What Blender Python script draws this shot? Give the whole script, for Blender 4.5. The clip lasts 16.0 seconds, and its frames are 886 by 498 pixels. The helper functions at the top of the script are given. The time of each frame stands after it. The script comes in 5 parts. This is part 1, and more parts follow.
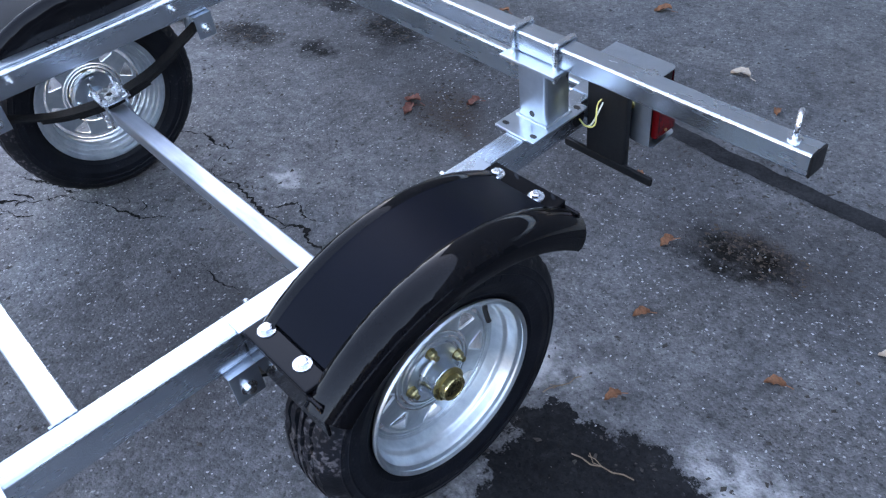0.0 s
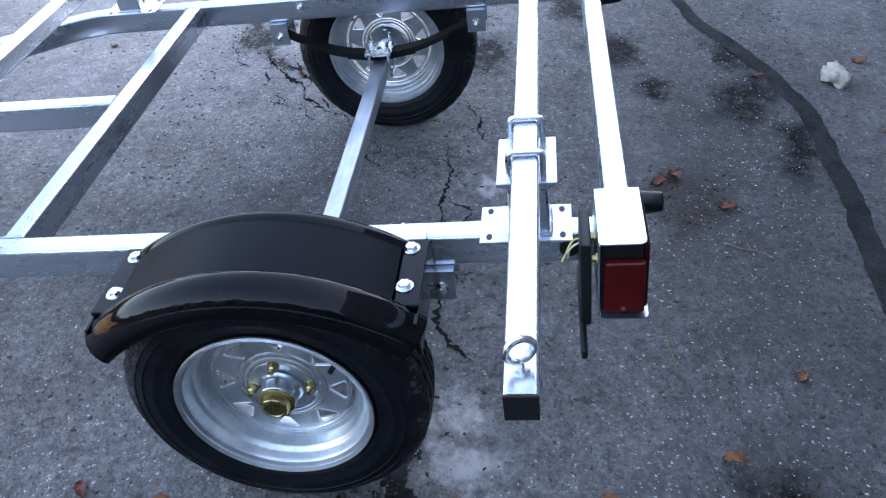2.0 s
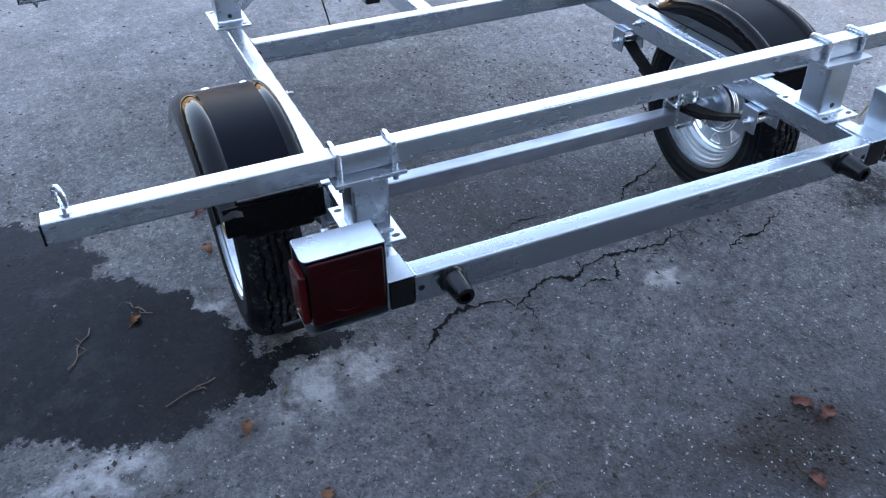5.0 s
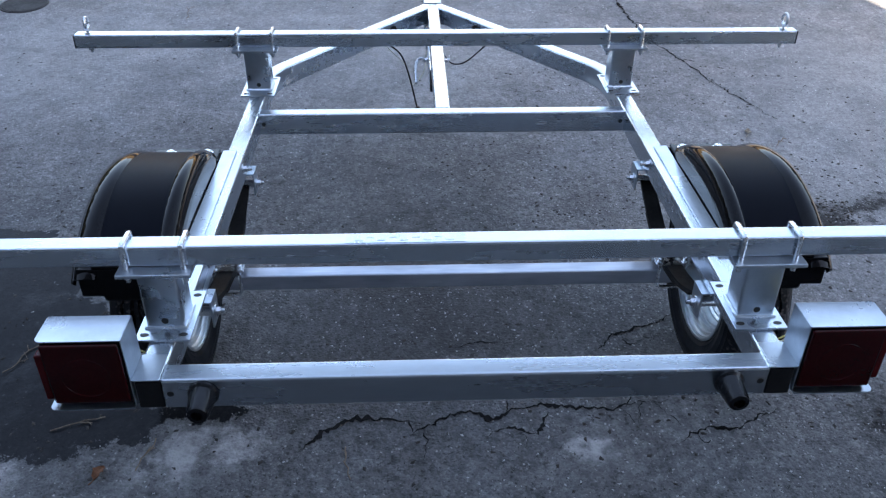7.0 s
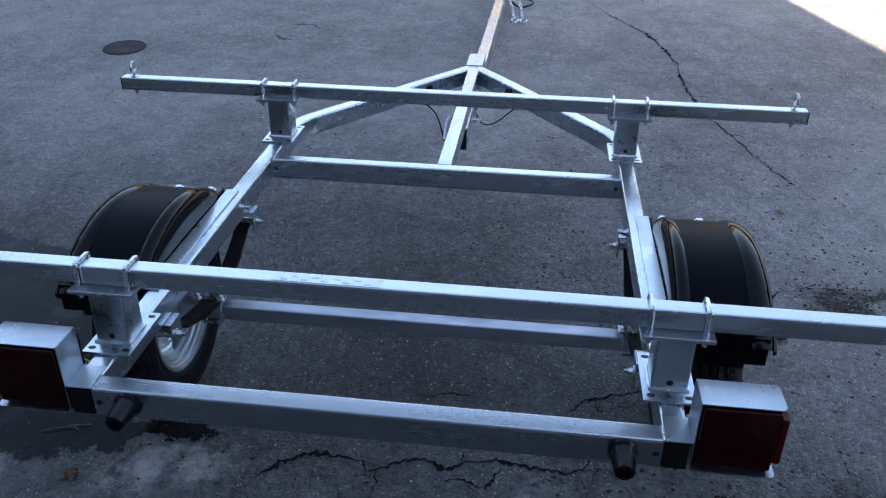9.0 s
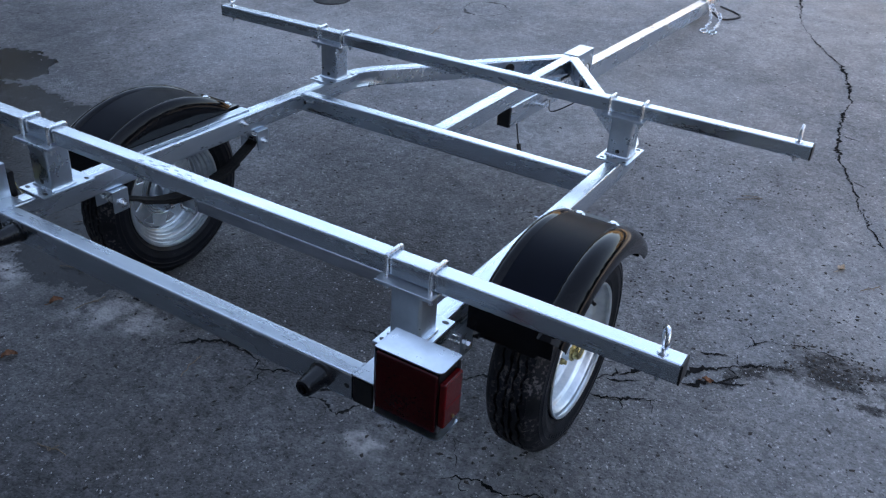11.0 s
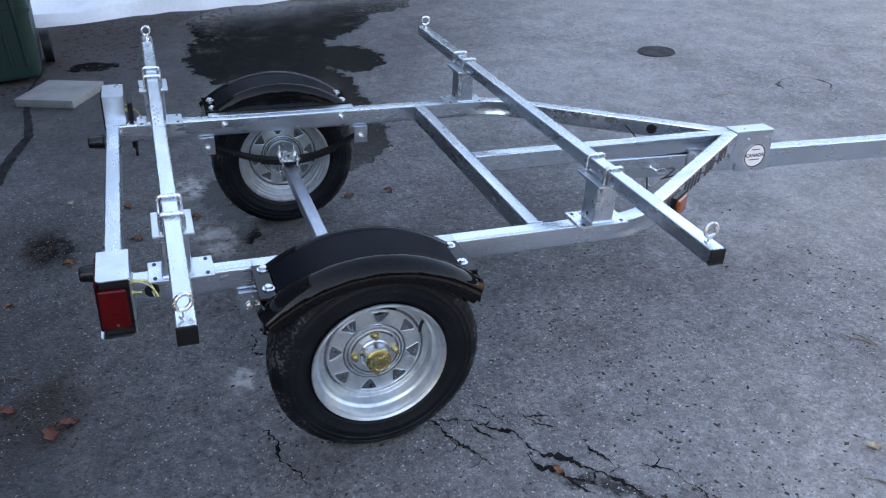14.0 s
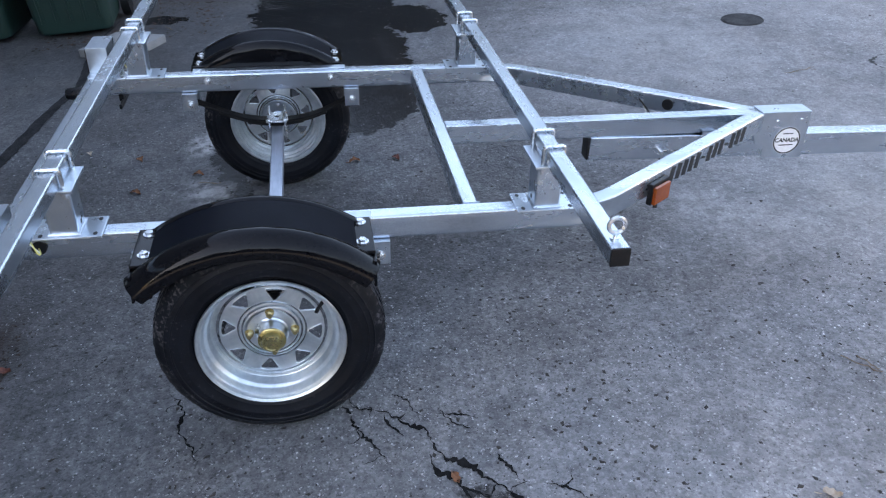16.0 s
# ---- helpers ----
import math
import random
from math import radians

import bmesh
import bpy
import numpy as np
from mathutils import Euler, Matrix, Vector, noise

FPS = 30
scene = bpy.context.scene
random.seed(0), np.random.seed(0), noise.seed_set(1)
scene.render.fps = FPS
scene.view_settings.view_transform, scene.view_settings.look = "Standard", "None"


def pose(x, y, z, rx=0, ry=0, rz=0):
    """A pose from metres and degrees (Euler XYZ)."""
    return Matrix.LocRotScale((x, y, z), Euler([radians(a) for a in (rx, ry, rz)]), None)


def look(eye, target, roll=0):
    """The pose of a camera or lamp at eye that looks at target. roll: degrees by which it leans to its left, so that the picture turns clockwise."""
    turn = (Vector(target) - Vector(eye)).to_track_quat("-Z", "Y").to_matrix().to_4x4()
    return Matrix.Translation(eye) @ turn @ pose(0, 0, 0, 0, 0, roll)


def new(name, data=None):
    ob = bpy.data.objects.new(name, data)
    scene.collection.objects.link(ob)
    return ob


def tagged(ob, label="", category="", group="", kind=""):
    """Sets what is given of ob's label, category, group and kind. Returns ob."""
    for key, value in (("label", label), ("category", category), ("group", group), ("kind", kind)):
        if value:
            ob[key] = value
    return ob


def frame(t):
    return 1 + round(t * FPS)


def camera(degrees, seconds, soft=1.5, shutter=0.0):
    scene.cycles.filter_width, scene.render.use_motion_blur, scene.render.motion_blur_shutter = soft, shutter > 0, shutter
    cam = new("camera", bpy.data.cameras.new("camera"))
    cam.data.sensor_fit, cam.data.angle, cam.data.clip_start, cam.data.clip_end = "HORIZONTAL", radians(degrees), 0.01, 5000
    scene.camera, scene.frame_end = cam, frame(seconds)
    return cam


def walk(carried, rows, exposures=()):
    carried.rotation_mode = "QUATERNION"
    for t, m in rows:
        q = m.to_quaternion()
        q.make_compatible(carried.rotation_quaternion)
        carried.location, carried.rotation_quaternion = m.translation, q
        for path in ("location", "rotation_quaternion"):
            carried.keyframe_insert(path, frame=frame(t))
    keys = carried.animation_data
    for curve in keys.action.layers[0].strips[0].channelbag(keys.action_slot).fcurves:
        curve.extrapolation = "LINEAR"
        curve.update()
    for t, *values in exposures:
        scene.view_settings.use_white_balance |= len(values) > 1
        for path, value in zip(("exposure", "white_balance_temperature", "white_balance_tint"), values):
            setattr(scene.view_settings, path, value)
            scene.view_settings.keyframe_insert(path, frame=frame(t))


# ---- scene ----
cam = camera(56.8, 16.0, soft=1.25)
PATH = [
    (0, (-1.352, 0.554, 1.285), (-0.195, -0.427, -0.019), -3.1),
    (0.5, (-1.441, 0.355, 1.296), (-0.152, -0.47, 0.009), -4.0),
    (1, (-1.617, 0.113, 1.303), (-0.16, -0.415, 0.038), -3.5),
    (1.5, (-1.609, -0.17, 1.275), (-0.061, -0.347, 0.02), -3.0),
    (2, (-1.549, -0.391, 1.303), (-0.014, -0.208, 0.034), -2.8),
    (2.5, (-1.541, -0.676, 1.326), (-0.104, -0.156, 0.036), -1.3),
    (3, (-1.454, -0.889, 1.319), (-0.126, -0.148, 0.02), -0.4),
    (3.5, (-1.318, -1.054, 1.354), (-0.118, -0.131, 0.047), 0.1),
    (4, (-1.168, -1.273, 1.386), (-0.14, -0.146, 0.092), 0.8),
    (4.2, (-1.123, -1.329, 1.404), (-0.152, -0.146, 0.116), 0.9),
    (6.3, (-0.337, -1.515, 1.4), (-0.181, -0.015, 0.087), 0.5),
    (6.5, (-0.26, -1.491, 1.422), (-0.131, 0.031, 0.131), 0.1),
    (7, (-0.089, -1.501, 1.479), (-0.015, 0.089, 0.269), 0.7),
    (7.5, (0.057, -1.576, 1.54), (0.023, 0.073, 0.409), 2.8),
    (8, (0.086, -1.581, 1.56), (0.018, 0.101, 0.481), 2.4),
    (8.5, (0.095, -1.552, 1.54), (0.025, 0.134, 0.466), 1.1),
    (9, (0.247, -1.554, 1.515), (0.047, 0.104, 0.414), 0.2),
    (9.5, (0.508, -1.574, 1.513), (0.087, 0.03, 0.394), 0.8),
    (9.7, (0.598, -1.56, 1.499), (0.108, 0.021, 0.376), 0.9),
    (11.8, (1.636, -1.17, 1.474), (0.479, 0.057, 0.399), -0.2),
    (12, (1.77, -1.089, 1.467), (0.525, 0.059, 0.403), -0.9),
    (12.5, (1.961, -0.931, 1.49), (0.568, 0.061, 0.453), -1.1),
    (13, (2.012, -0.721, 1.462), (0.491, 0.102, 0.458), -1.7),
    (13.5, (2.106, -0.525, 1.455), (0.481, 0.105, 0.474), -2.3),
    (14, (2.235, -0.344, 1.458), (0.589, 0.206, 0.465), -1.9),
    (14.5, (2.239, -0.192, 1.439), (0.588, 0.324, 0.435), -2.3),
    (15, (2.203, -0.085, 1.438), (0.547, 0.368, 0.413), -2.9),
    (15.5, (2.193, 0.03, 1.421), (0.533, 0.395, 0.367), -3.8),
    (16, (2.197, 0.208, 1.371), (0.508, 0.421, 0.321), -3.7),
]
LIGHT = [(0.0, 4.58, 7900, 20), (0.5, 4.70, 7900, 20), (1.5, 4.48, 7800, 19), (2.5, 4.31, 7700, 19), (4.0, 4.26, 7850, 18), (6.5, 3.84, 7500, 17), (7.0, 3.60, 7500, 17), (8.5, 2.90, 7100, 16), (9.7, 2.96, 7100, 16), (12.0, 3.56, 7950, 18), (13.0, 3.60, 7950, 18), (13.5, 3.66, 7950, 18), (14.0, 3.74, 7950, 18), (15.0, 3.74, 7950, 18), (16.0, 3.88, 7950, 18)]
walk(cam, [(t, look(eye, target, roll)) for t, eye, target, roll in PATH], LIGHT)

# ---- world, sun and exposure ----
SUN = Vector((0.289, -0.868, 0.405))
world = bpy.data.worlds.new("sky")
scene.world = world
world.use_nodes = True
sky = world.node_tree.nodes.new("ShaderNodeTexSky")
sky.sky_type, sky.sun_disc = "NISHITA", False
sky.sun_elevation, sky.sun_rotation = math.asin(0.405), radians(161.6)
sky.air_density, sky.dust_density, sky.ozone_density = 1.0, 1.5, 1.0
background = world.node_tree.nodes["Background"]
background.inputs["Strength"].default_value = 0.075
world.node_tree.links.new(sky.outputs[0], background.inputs[0])

sun_data = bpy.data.lights.new("sun", "SUN")
sun_data.energy, sun_data.angle, sun_data.color = 5.0, radians(0.5), (1.0, 0.93, 0.82)
sun = new("sun", sun_data)
sun.matrix_world = look(SUN * 30, (0, 0, 0))


# ---- materials ----
def shader(name):
    m = bpy.data.materials.new(name)
    m.use_nodes = True
    t = m.node_tree
    return m, t, t.nodes["Principled BSDF"]


def node(t, kind, **values):
    n = t.nodes.new("ShaderNode" + kind)
    for key, value in values.items():
        n.inputs[key.replace("_", " ")].default_value = value
    return n


def mixed(t, factor, a, b, blend="MIX"):
    n = t.nodes.new("ShaderNodeMix")
    n.data_type, n.blend_type = "RGBA", blend
    for socket, value in ((n.inputs[0], factor), (n.inputs[6], a), (n.inputs[7], b)):
        if isinstance(value, bpy.types.NodeSocket):
            t.links.new(value, socket)
        elif isinstance(value, tuple):
            socket.default_value = (*value, 1)
        else:
            socket.default_value = value
    return n.outputs[2]


def ranged(t, value, a, b, c=0.0, d=1.0):
    n = t.nodes.new("ShaderNodeMapRange")
    t.links.new(value, n.inputs[0])
    for i, v in enumerate((a, b, c, d)):
        n.inputs[i + 1].default_value = v
    return n.outputs[0]


def maths(t, op, a, b):
    n = t.nodes.new("ShaderNodeMath")
    n.operation = op
    for socket, value in zip(n.inputs, (a, b)):
        if isinstance(value, bpy.types.NodeSocket):
            t.links.new(value, socket)
        else:
            socket.default_value = value
    return n.outputs[0]


def surface(name, dark, light, rough, metal=0.0, grain=60.0, broad=6.0, bump=0.1, rough_spread=0.1, cells=0.0, coat=0.0, stretch=(1, 1, 1), spec=0.5):
    """A material with variation at two scales, in metres."""
    m, t, b = shader(name)
    where = node(t, "TexCoord")
    placed = node(t, "Mapping", Scale=stretch)
    t.links.new(where.outputs["Object"], placed.inputs[0])
    fine = node(t, "TexNoise", Scale=grain, Detail=5.0, Roughness=0.6)
    wide = node(t, "TexNoise", Scale=broad, Detail=4.0)
    for n in (fine, wide):
        t.links.new(placed.outputs[0], n.inputs["Vector"])
    factor = maths(t, "ADD", maths(t, "MULTIPLY", fine.outputs[0], 0.45), maths(t, "MULTIPLY", wide.outputs[0], 0.55))
    if cells:
        spangle = node(t, "TexVoronoi", Scale=cells)
        t.links.new(where.outputs["Object"], spangle.inputs["Vector"])
        factor = maths(t, "ADD", maths(t, "MULTIPLY", factor, 0.9), maths(t, "MULTIPLY", spangle.outputs["Color"], 0.1))
    level = ranged(t, factor, 0.32, 0.68)
    t.links.new(mixed(t, level, dark, light), b.inputs["Base Color"])
    t.links.new(ranged(t, factor, 0.3, 0.7, rough + rough_spread, max(rough - rough_spread, 0.03)), b.inputs["Roughness"])
    b.inputs["Metallic"].default_value = metal
    b.inputs["Coat Weight"].default_value = coat
    b.inputs["Specular IOR Level"].default_value = spec
    if bump:
        n = node(t, "Bump", Strength=bump, Distance=0.002)
        t.links.new(fine.outputs[0], n.inputs["Height"])
        t.links.new(n.outputs[0], b.inputs["Normal"])
    return m


def galvanised(name, dark, light, rough, metal, speck=0.5, along=None):
    """Dipped zinc: a smooth bright skin with cloudy bloom, drawn lines along the tube, and a few dull runs."""
    m, t, b = shader(name)
    where = node(t, "TexCoord").outputs["Object"]

    def noise_at(scale, detail, stretch=(1, 1, 1)):
        placed = node(t, "Mapping", Scale=stretch)
        t.links.new(where, placed.inputs[0])
        n = node(t, "TexNoise", Scale=scale, Detail=detail, Roughness=0.6)
        t.links.new(placed.outputs[0], n.inputs["Vector"])
        return n.outputs[0]

    lengthwise = {"x": (0.03, 1, 1), "y": (1, 0.03, 1), None: (1, 1, 1)}[along]
    patch = {"x": (0.25, 1, 1), "y": (1, 0.25, 1), None: (1, 1, 1)}[along]
    cloud, mid, lines, fine = noise_at(9.0, 5.0, patch), noise_at(34.0, 5.0, patch), noise_at(150.0, 3.0, lengthwise), noise_at(300.0, 2.0)
    level = maths(t, "ADD", maths(t, "MULTIPLY", cloud, 0.62), maths(t, "MULTIPLY", mid, 0.28))
    level = maths(t, "ADD", level, maths(t, "MULTIPLY", lines, 0.10))
    colour = mixed(t, ranged(t, level, 0.38, 0.62), dark, light)
    runs = maths(t, "MULTIPLY", ranged(t, lines, 0.60, 0.68), ranged(t, cloud, 0.50, 0.62))
    colour = mixed(t, maths(t, "MULTIPLY", runs, 0.06 * speck), colour, (0.30, 0.32, 0.35))
    spots = maths(t, "MULTIPLY", ranged(t, fine, 0.68, 0.73), ranged(t, mid, 0.52, 0.62))
    colour = mixed(t, maths(t, "MULTIPLY", spots, 0.25 * speck), colour, (0.24, 0.25, 0.27))
    t.links.new(colour, b.inputs["Base Color"])
    t.links.new(ranged(t, level, 0.36, 0.64, rough + 0.07, rough - 0.03), b.inputs["Roughness"])
    t.links.new(ranged(t, level, 0.35, 0.65, metal - 0.05, metal), b.inputs["Metallic"])
    n = node(t, "Bump", Strength=0.025, Distance=0.002)
    t.links.new(cloud, n.inputs["Height"])
    t.links.new(n.outputs[0], b.inputs["Normal"])
    return m


GALV = galvanised("galvanised_plate", (0.48, 0.545, 0.605), (0.62, 0.685, 0.745), 0.28, 1.0, 0.8)
GALV_ACROSS = galvanised("galvanised_tube_across", (0.48, 0.545, 0.605), (0.62, 0.685, 0.745), 0.25, 1.0, 0.8, "x")
GALV_ALONG = galvanised("galvanised_tube_along", (0.48, 0.545, 0.605), (0.62, 0.685, 0.745), 0.25, 1.0, 0.8, "y")
AXLE_STEEL = galvanised("axle_steel", (0.32, 0.36, 0.42), (0.58, 0.62, 0.68), 0.34, 0.9, 1.5, "x")
ZINC = surface("zinc_plate", (0.58, 0.61, 0.64), (0.80, 0.82, 0.84), 0.27, 1.0, 120, 20, 0.04, 0.08)
RIM = galvanised("rim_galvanised", (0.48, 0.54, 0.58), (0.78, 0.83, 0.85), 0.38, 0.95, 1.6)
BRASS = surface("yellow_zinc", (0.42, 0.33, 0.13), (0.62, 0.52, 0.25), 0.30, 1.0, 120, 25, 0.03, 0.08)
NUT = surface("dull_yellow_zinc", (0.34, 0.27, 0.12), (0.54, 0.45, 0.24), 0.34, 1.0, 120, 25, 0.03, 0.08)
PRINT_GREY = surface("grey_print", (0.42, 0.46, 0.51), (0.54, 0.58, 0.63), 0.35, 0.75, 90, 30, 0.0)
def scuffed_rubber():
    m, t, b = shader("tyre_rubber")
    where = node(t, "TexCoord").outputs["Object"]
    fine, broad = node(t, "TexNoise", Scale=160.0, Detail=4.0), node(t, "TexNoise", Scale=13.0, Detail=4.0)
    flecks = node(t, "TexNoise", Scale=115.0, Detail=2.0)
    for n in (fine, broad, flecks):
        t.links.new(where, n.inputs["Vector"])
    colour = mixed(t, ranged(t, broad.outputs[0], 0.35, 0.65), (0.0030, 0.0036, 0.0054), (0.0066, 0.0078, 0.0112))
    fleck = maths(t, "MULTIPLY", ranged(t, flecks.outputs[0], 0.63, 0.70), ranged(t, broad.outputs[0], 0.46, 0.60))
    colour = mixed(t, maths(t, "MULTIPLY", fleck, 0.26), colour, (0.10, 0.10, 0.105))
    flat = node(t, "VectorMath")
    flat.operation = "MULTIPLY"
    t.links.new(where, flat.inputs[0])
    flat.inputs[1].default_value = (0, 1, 1)
    span = node(t, "VectorMath")
    span.operation = "LENGTH"
    t.links.new(flat.outputs[0], span.inputs[0])
    scuff = maths(t, "MULTIPLY", ranged(t, span.outputs["Value"], 0.222, 0.240), ranged(t, flecks.outputs[0], 0.52, 0.66))
    scuff = maths(t, "MULTIPLY", scuff, ranged(t, broad.outputs[0], 0.42, 0.58))
    colour = mixed(t, maths(t, "MULTIPLY", scuff, 0.65), colour, (0.15, 0.14, 0.145))
    t.links.new(colour, b.inputs["Base Color"])
    t.links.new(ranged(t, broad.outputs[0], 0.3, 0.7, 0.58, 0.42), b.inputs["Roughness"])
    b.inputs["Specular IOR Level"].default_value = 0.2
    n = node(t, "Bump", Strength=0.25, Distance=0.002)
    t.links.new(fine.outputs[0], n.inputs["Height"])
    t.links.new(n.outputs[0], b.inputs["Normal"])
    return m


RUBBER = scuffed_rubber()
SATIN = surface("satin_black_plastic", (0.0016, 0.0024, 0.0050), (0.0032, 0.0044, 0.0085), 0.42, 0, 400, 9, 0.06, 0.05, spec=0.05)
GLOSS = surface("gloss_black_plastic", (0.003, 0.003, 0.004), (0.006, 0.006, 0.007), 0.05, 0, 90, 8, 0.012, 0.02, spec=0.16)
BLACK = surface("black_plastic", (0.006, 0.006, 0.007), (0.013, 0.013, 0.014), 0.40, 0, 140, 12, 0.1, 0.1, spec=0.25)
SPRING = surface("painted_spring_steel", (0.006, 0.006, 0.007), (0.020, 0.019, 0.018), 0.5, 0.0, 120, 15, 0.2, 0.1, spec=0.1)
RED = surface("red_lens", (0.021, 0.0010, 0.0017), (0.039, 0.0017, 0.0031), 0.12, 0, 200, 12, 0.03, 0.04, spec=0.2)
BRIGHT_RED = surface("bright_red_lens", (0.055, 0.0014, 0.0022), (0.105, 0.0028, 0.0038), 0.18, 0, 260, 20, 0.05, 0.04, spec=0.3)
AMBER = surface("amber_lens", (0.19, 0.034, 0.005), (0.30, 0.058, 0.008), 0.2, 0, 200, 20, 0.05, 0.04, coat=0.3)
WHITE = surface("white_sticker", (0.62, 0.63, 0.64), (0.78, 0.79, 0.80), 0.42, 0, 120, 10, 0.02)
INK = surface("dark_ink", (0.008, 0.009, 0.010), (0.018, 0.019, 0.020), 0.5, 0, 120, 10, 0.0)
FILM = surface("worn_clear_sticker", (0.50, 0.56, 0.62), (0.66, 0.71, 0.76), 0.22, 0.85, 90, 30, 0.02)
WIRE_WHITE = surface("white_wire", (0.55, 0.54, 0.44), (0.72, 0.70, 0.58), 0.45, 0, 120, 10, 0.0)
WIRE_YELLOW = surface("yellow_wire", (0.60, 0.52, 0.12), (0.74, 0.66, 0.22), 0.45, 0, 120, 10, 0.0)
STOP = surface("smooth_rubber", (0.004, 0.0045, 0.006), (0.009, 0.010, 0.012), 0.24, 0, 140, 12, 0.03, 0.08, spec=0.3)
SLAB = surface("grey_slab", (0.15, 0.15, 0.15), (0.26, 0.255, 0.25), 0.85, 0, 90, 7, 0.4)
CONCRETE = surface("pale_concrete", (0.36, 0.35, 0.33), (0.52, 0.51, 0.48), 0.85, 0, 90, 5, 0.4)
SIDING = surface("house_siding", (0.075, 0.078, 0.085), (0.12, 0.123, 0.13), 0.7, 0, 60, 2, 0.2)
SHINGLE = surface("roof_shingle", (0.05, 0.05, 0.052), (0.10, 0.10, 0.10), 0.9, 0, 60, 3, 0.4)
SNOW = surface("old_snow", (0.70, 0.73, 0.78), (0.86, 0.88, 0.90), 0.7, 0, 40, 4, 0.8)
BIN = surface("green_bin_plastic", (0.006, 0.022, 0.018), (0.011, 0.036, 0.029), 0.45, 0, 90, 5, 0.1)
LEAF = surface("dead_leaf", (0.09, 0.034, 0.015), (0.25, 0.10, 0.042), 0.8, 0, 180, 40, 0.4)
LEAF_RED = surface("red_dead_leaf", (0.07, 0.020, 0.013), (0.17, 0.055, 0.034), 0.8, 0, 180, 40, 0.4)
LEAF_PALE = surface("pale_dead_leaf", (0.30, 0.23, 0.17), (0.46, 0.38, 0.30), 0.8, 0, 180, 40, 0.4)
GLEAM_TREES = surface("unseen_winter_trees", (0.045, 0.033, 0.019), (0.115, 0.082, 0.045), 0.9, 0, 6, 0.8, 0.6)
# the foliage's own shade is put into this near-black colour
UNSEEN_TREES = surface("unseen_dark_trees", (0.003, 0.0045, 0.004), (0.011, 0.015, 0.013), 0.85, 0, 5, 0.9, 0.8, spec=0.15)
TWIG = surface("dry_twig", (0.10, 0.07, 0.045), (0.24, 0.175, 0.12), 0.85, 0, 150, 30, 0.3)
STONE = surface("pale_stone", (0.20, 0.18, 0.155), (0.48, 0.45, 0.40), 0.85, 0, 60, 12, 0.6)
IRON = surface("cast_iron", (0.016, 0.016, 0.016), (0.042, 0.041, 0.041), 0.7, 0.0, 90, 12, 0.4, spec=0.2)
CRACK = surface("crack_dirt", (0.005, 0.005, 0.0055), (0.020, 0.019, 0.019), 0.95, 0, 90, 10, 0.5, spec=0.03)
TAR = surface("tar_seam", (0.004, 0.004, 0.005), (0.030, 0.030, 0.031), 0.8, 0, 150, 11, 0.9, 0.12, spec=0.12)
GRIT_DARK = surface("dark_debris", (0.010, 0.009, 0.008), (0.05, 0.042, 0.035), 0.9, 0, 90, 3, 0.2)
def gravel(name, low, high):
    """Loose bits, each of its own tone."""
    m, t, b = shader(name)
    bit = t.nodes.new("ShaderNodeNewGeometry").outputs["Random Per Island"]
    t.links.new(mixed(t, bit, low, high), b.inputs["Base Color"])
    b.inputs["Roughness"].default_value = 0.8
    b.inputs["Specular IOR Level"].default_value = 0.3
    return m


GRIT_PALE = gravel("pale_grit", (0.06, 0.06, 0.062), (0.38, 0.378, 0.375))
LITTER = gravel("brown_leaf_litter", (0.012, 0.008, 0.006), (0.07, 0.034, 0.020))
CRUMBS = gravel("leaf_crumbs", (0.010, 0.009, 0.008), (0.055, 0.038, 0.026))


# melt water: place, half axes and turn of each wet patch
WET = [(-0.94, 0.06, 0.33, 0.115, -47), (-1.02, -0.06, 0.30, 0.20, -45), (-0.80, -0.17, 0.12, 0.10, 0), (-0.60, -0.165, 0.12, 0.032, 8), (-3.0, 0.22, 0.80, 0.47, 0), (-3.7, 0.45, 0.70, 0.62, 40), (-2.62, 0.72, 0.30, 0.20, 0), (-2.2, 0.30, 0.55, 0.34, 10),
       (-1.50, 0.42, 0.55, 0.22, -12), (-1.42, 0.06, 0.46, 0.26, -12), (-1.85, -0.05, 0.40, 0.18, 10),
       (-3.95, 1.15, 0.36, 0.36, 0), (-3.10, -0.78, 0.16, 0.10, 70)]

# dark leaf dirt gathered along the cracks
GRIME = [(1.03, 0.43, 0.13, 0.036, 35), (1.11, 0.50, 0.14, 0.050, 30), (1.20, 0.58, 0.13, 0.11, 10), (1.36, 0.61, 0.16, 0.06, 10), (1.50, 0.68, 0.17, 0.06, 30), (1.33, 0.50, 0.09, 0.030, 30),
         (-0.72, -0.88, 0.19, 0.09, 15), (1.10, -0.26, 0.21, 0.14, 0), (1.13, -0.71, 0.18, 0.12, 20), (0.87, -0.82, 0.10, 0.07, 0), (0.80, -1.08, 0.22, 0.12, -25), (0.50, -1.17, 0.24, 0.08, -12), (1.10, -1.08, 0.16, 0.08, 20), (1.50, -0.57, 0.18, 0.11, 0)]


def in_water(x, y):
    for cx, cy, rx, ry, turn in WET:
        a = radians(turn)
        u, v = x - cx, y - cy
        if math.hypot((u * math.cos(a) + v * math.sin(a)) / rx, (v * math.cos(a) - u * math.sin(a)) / ry) < 1:
            return True
    return False


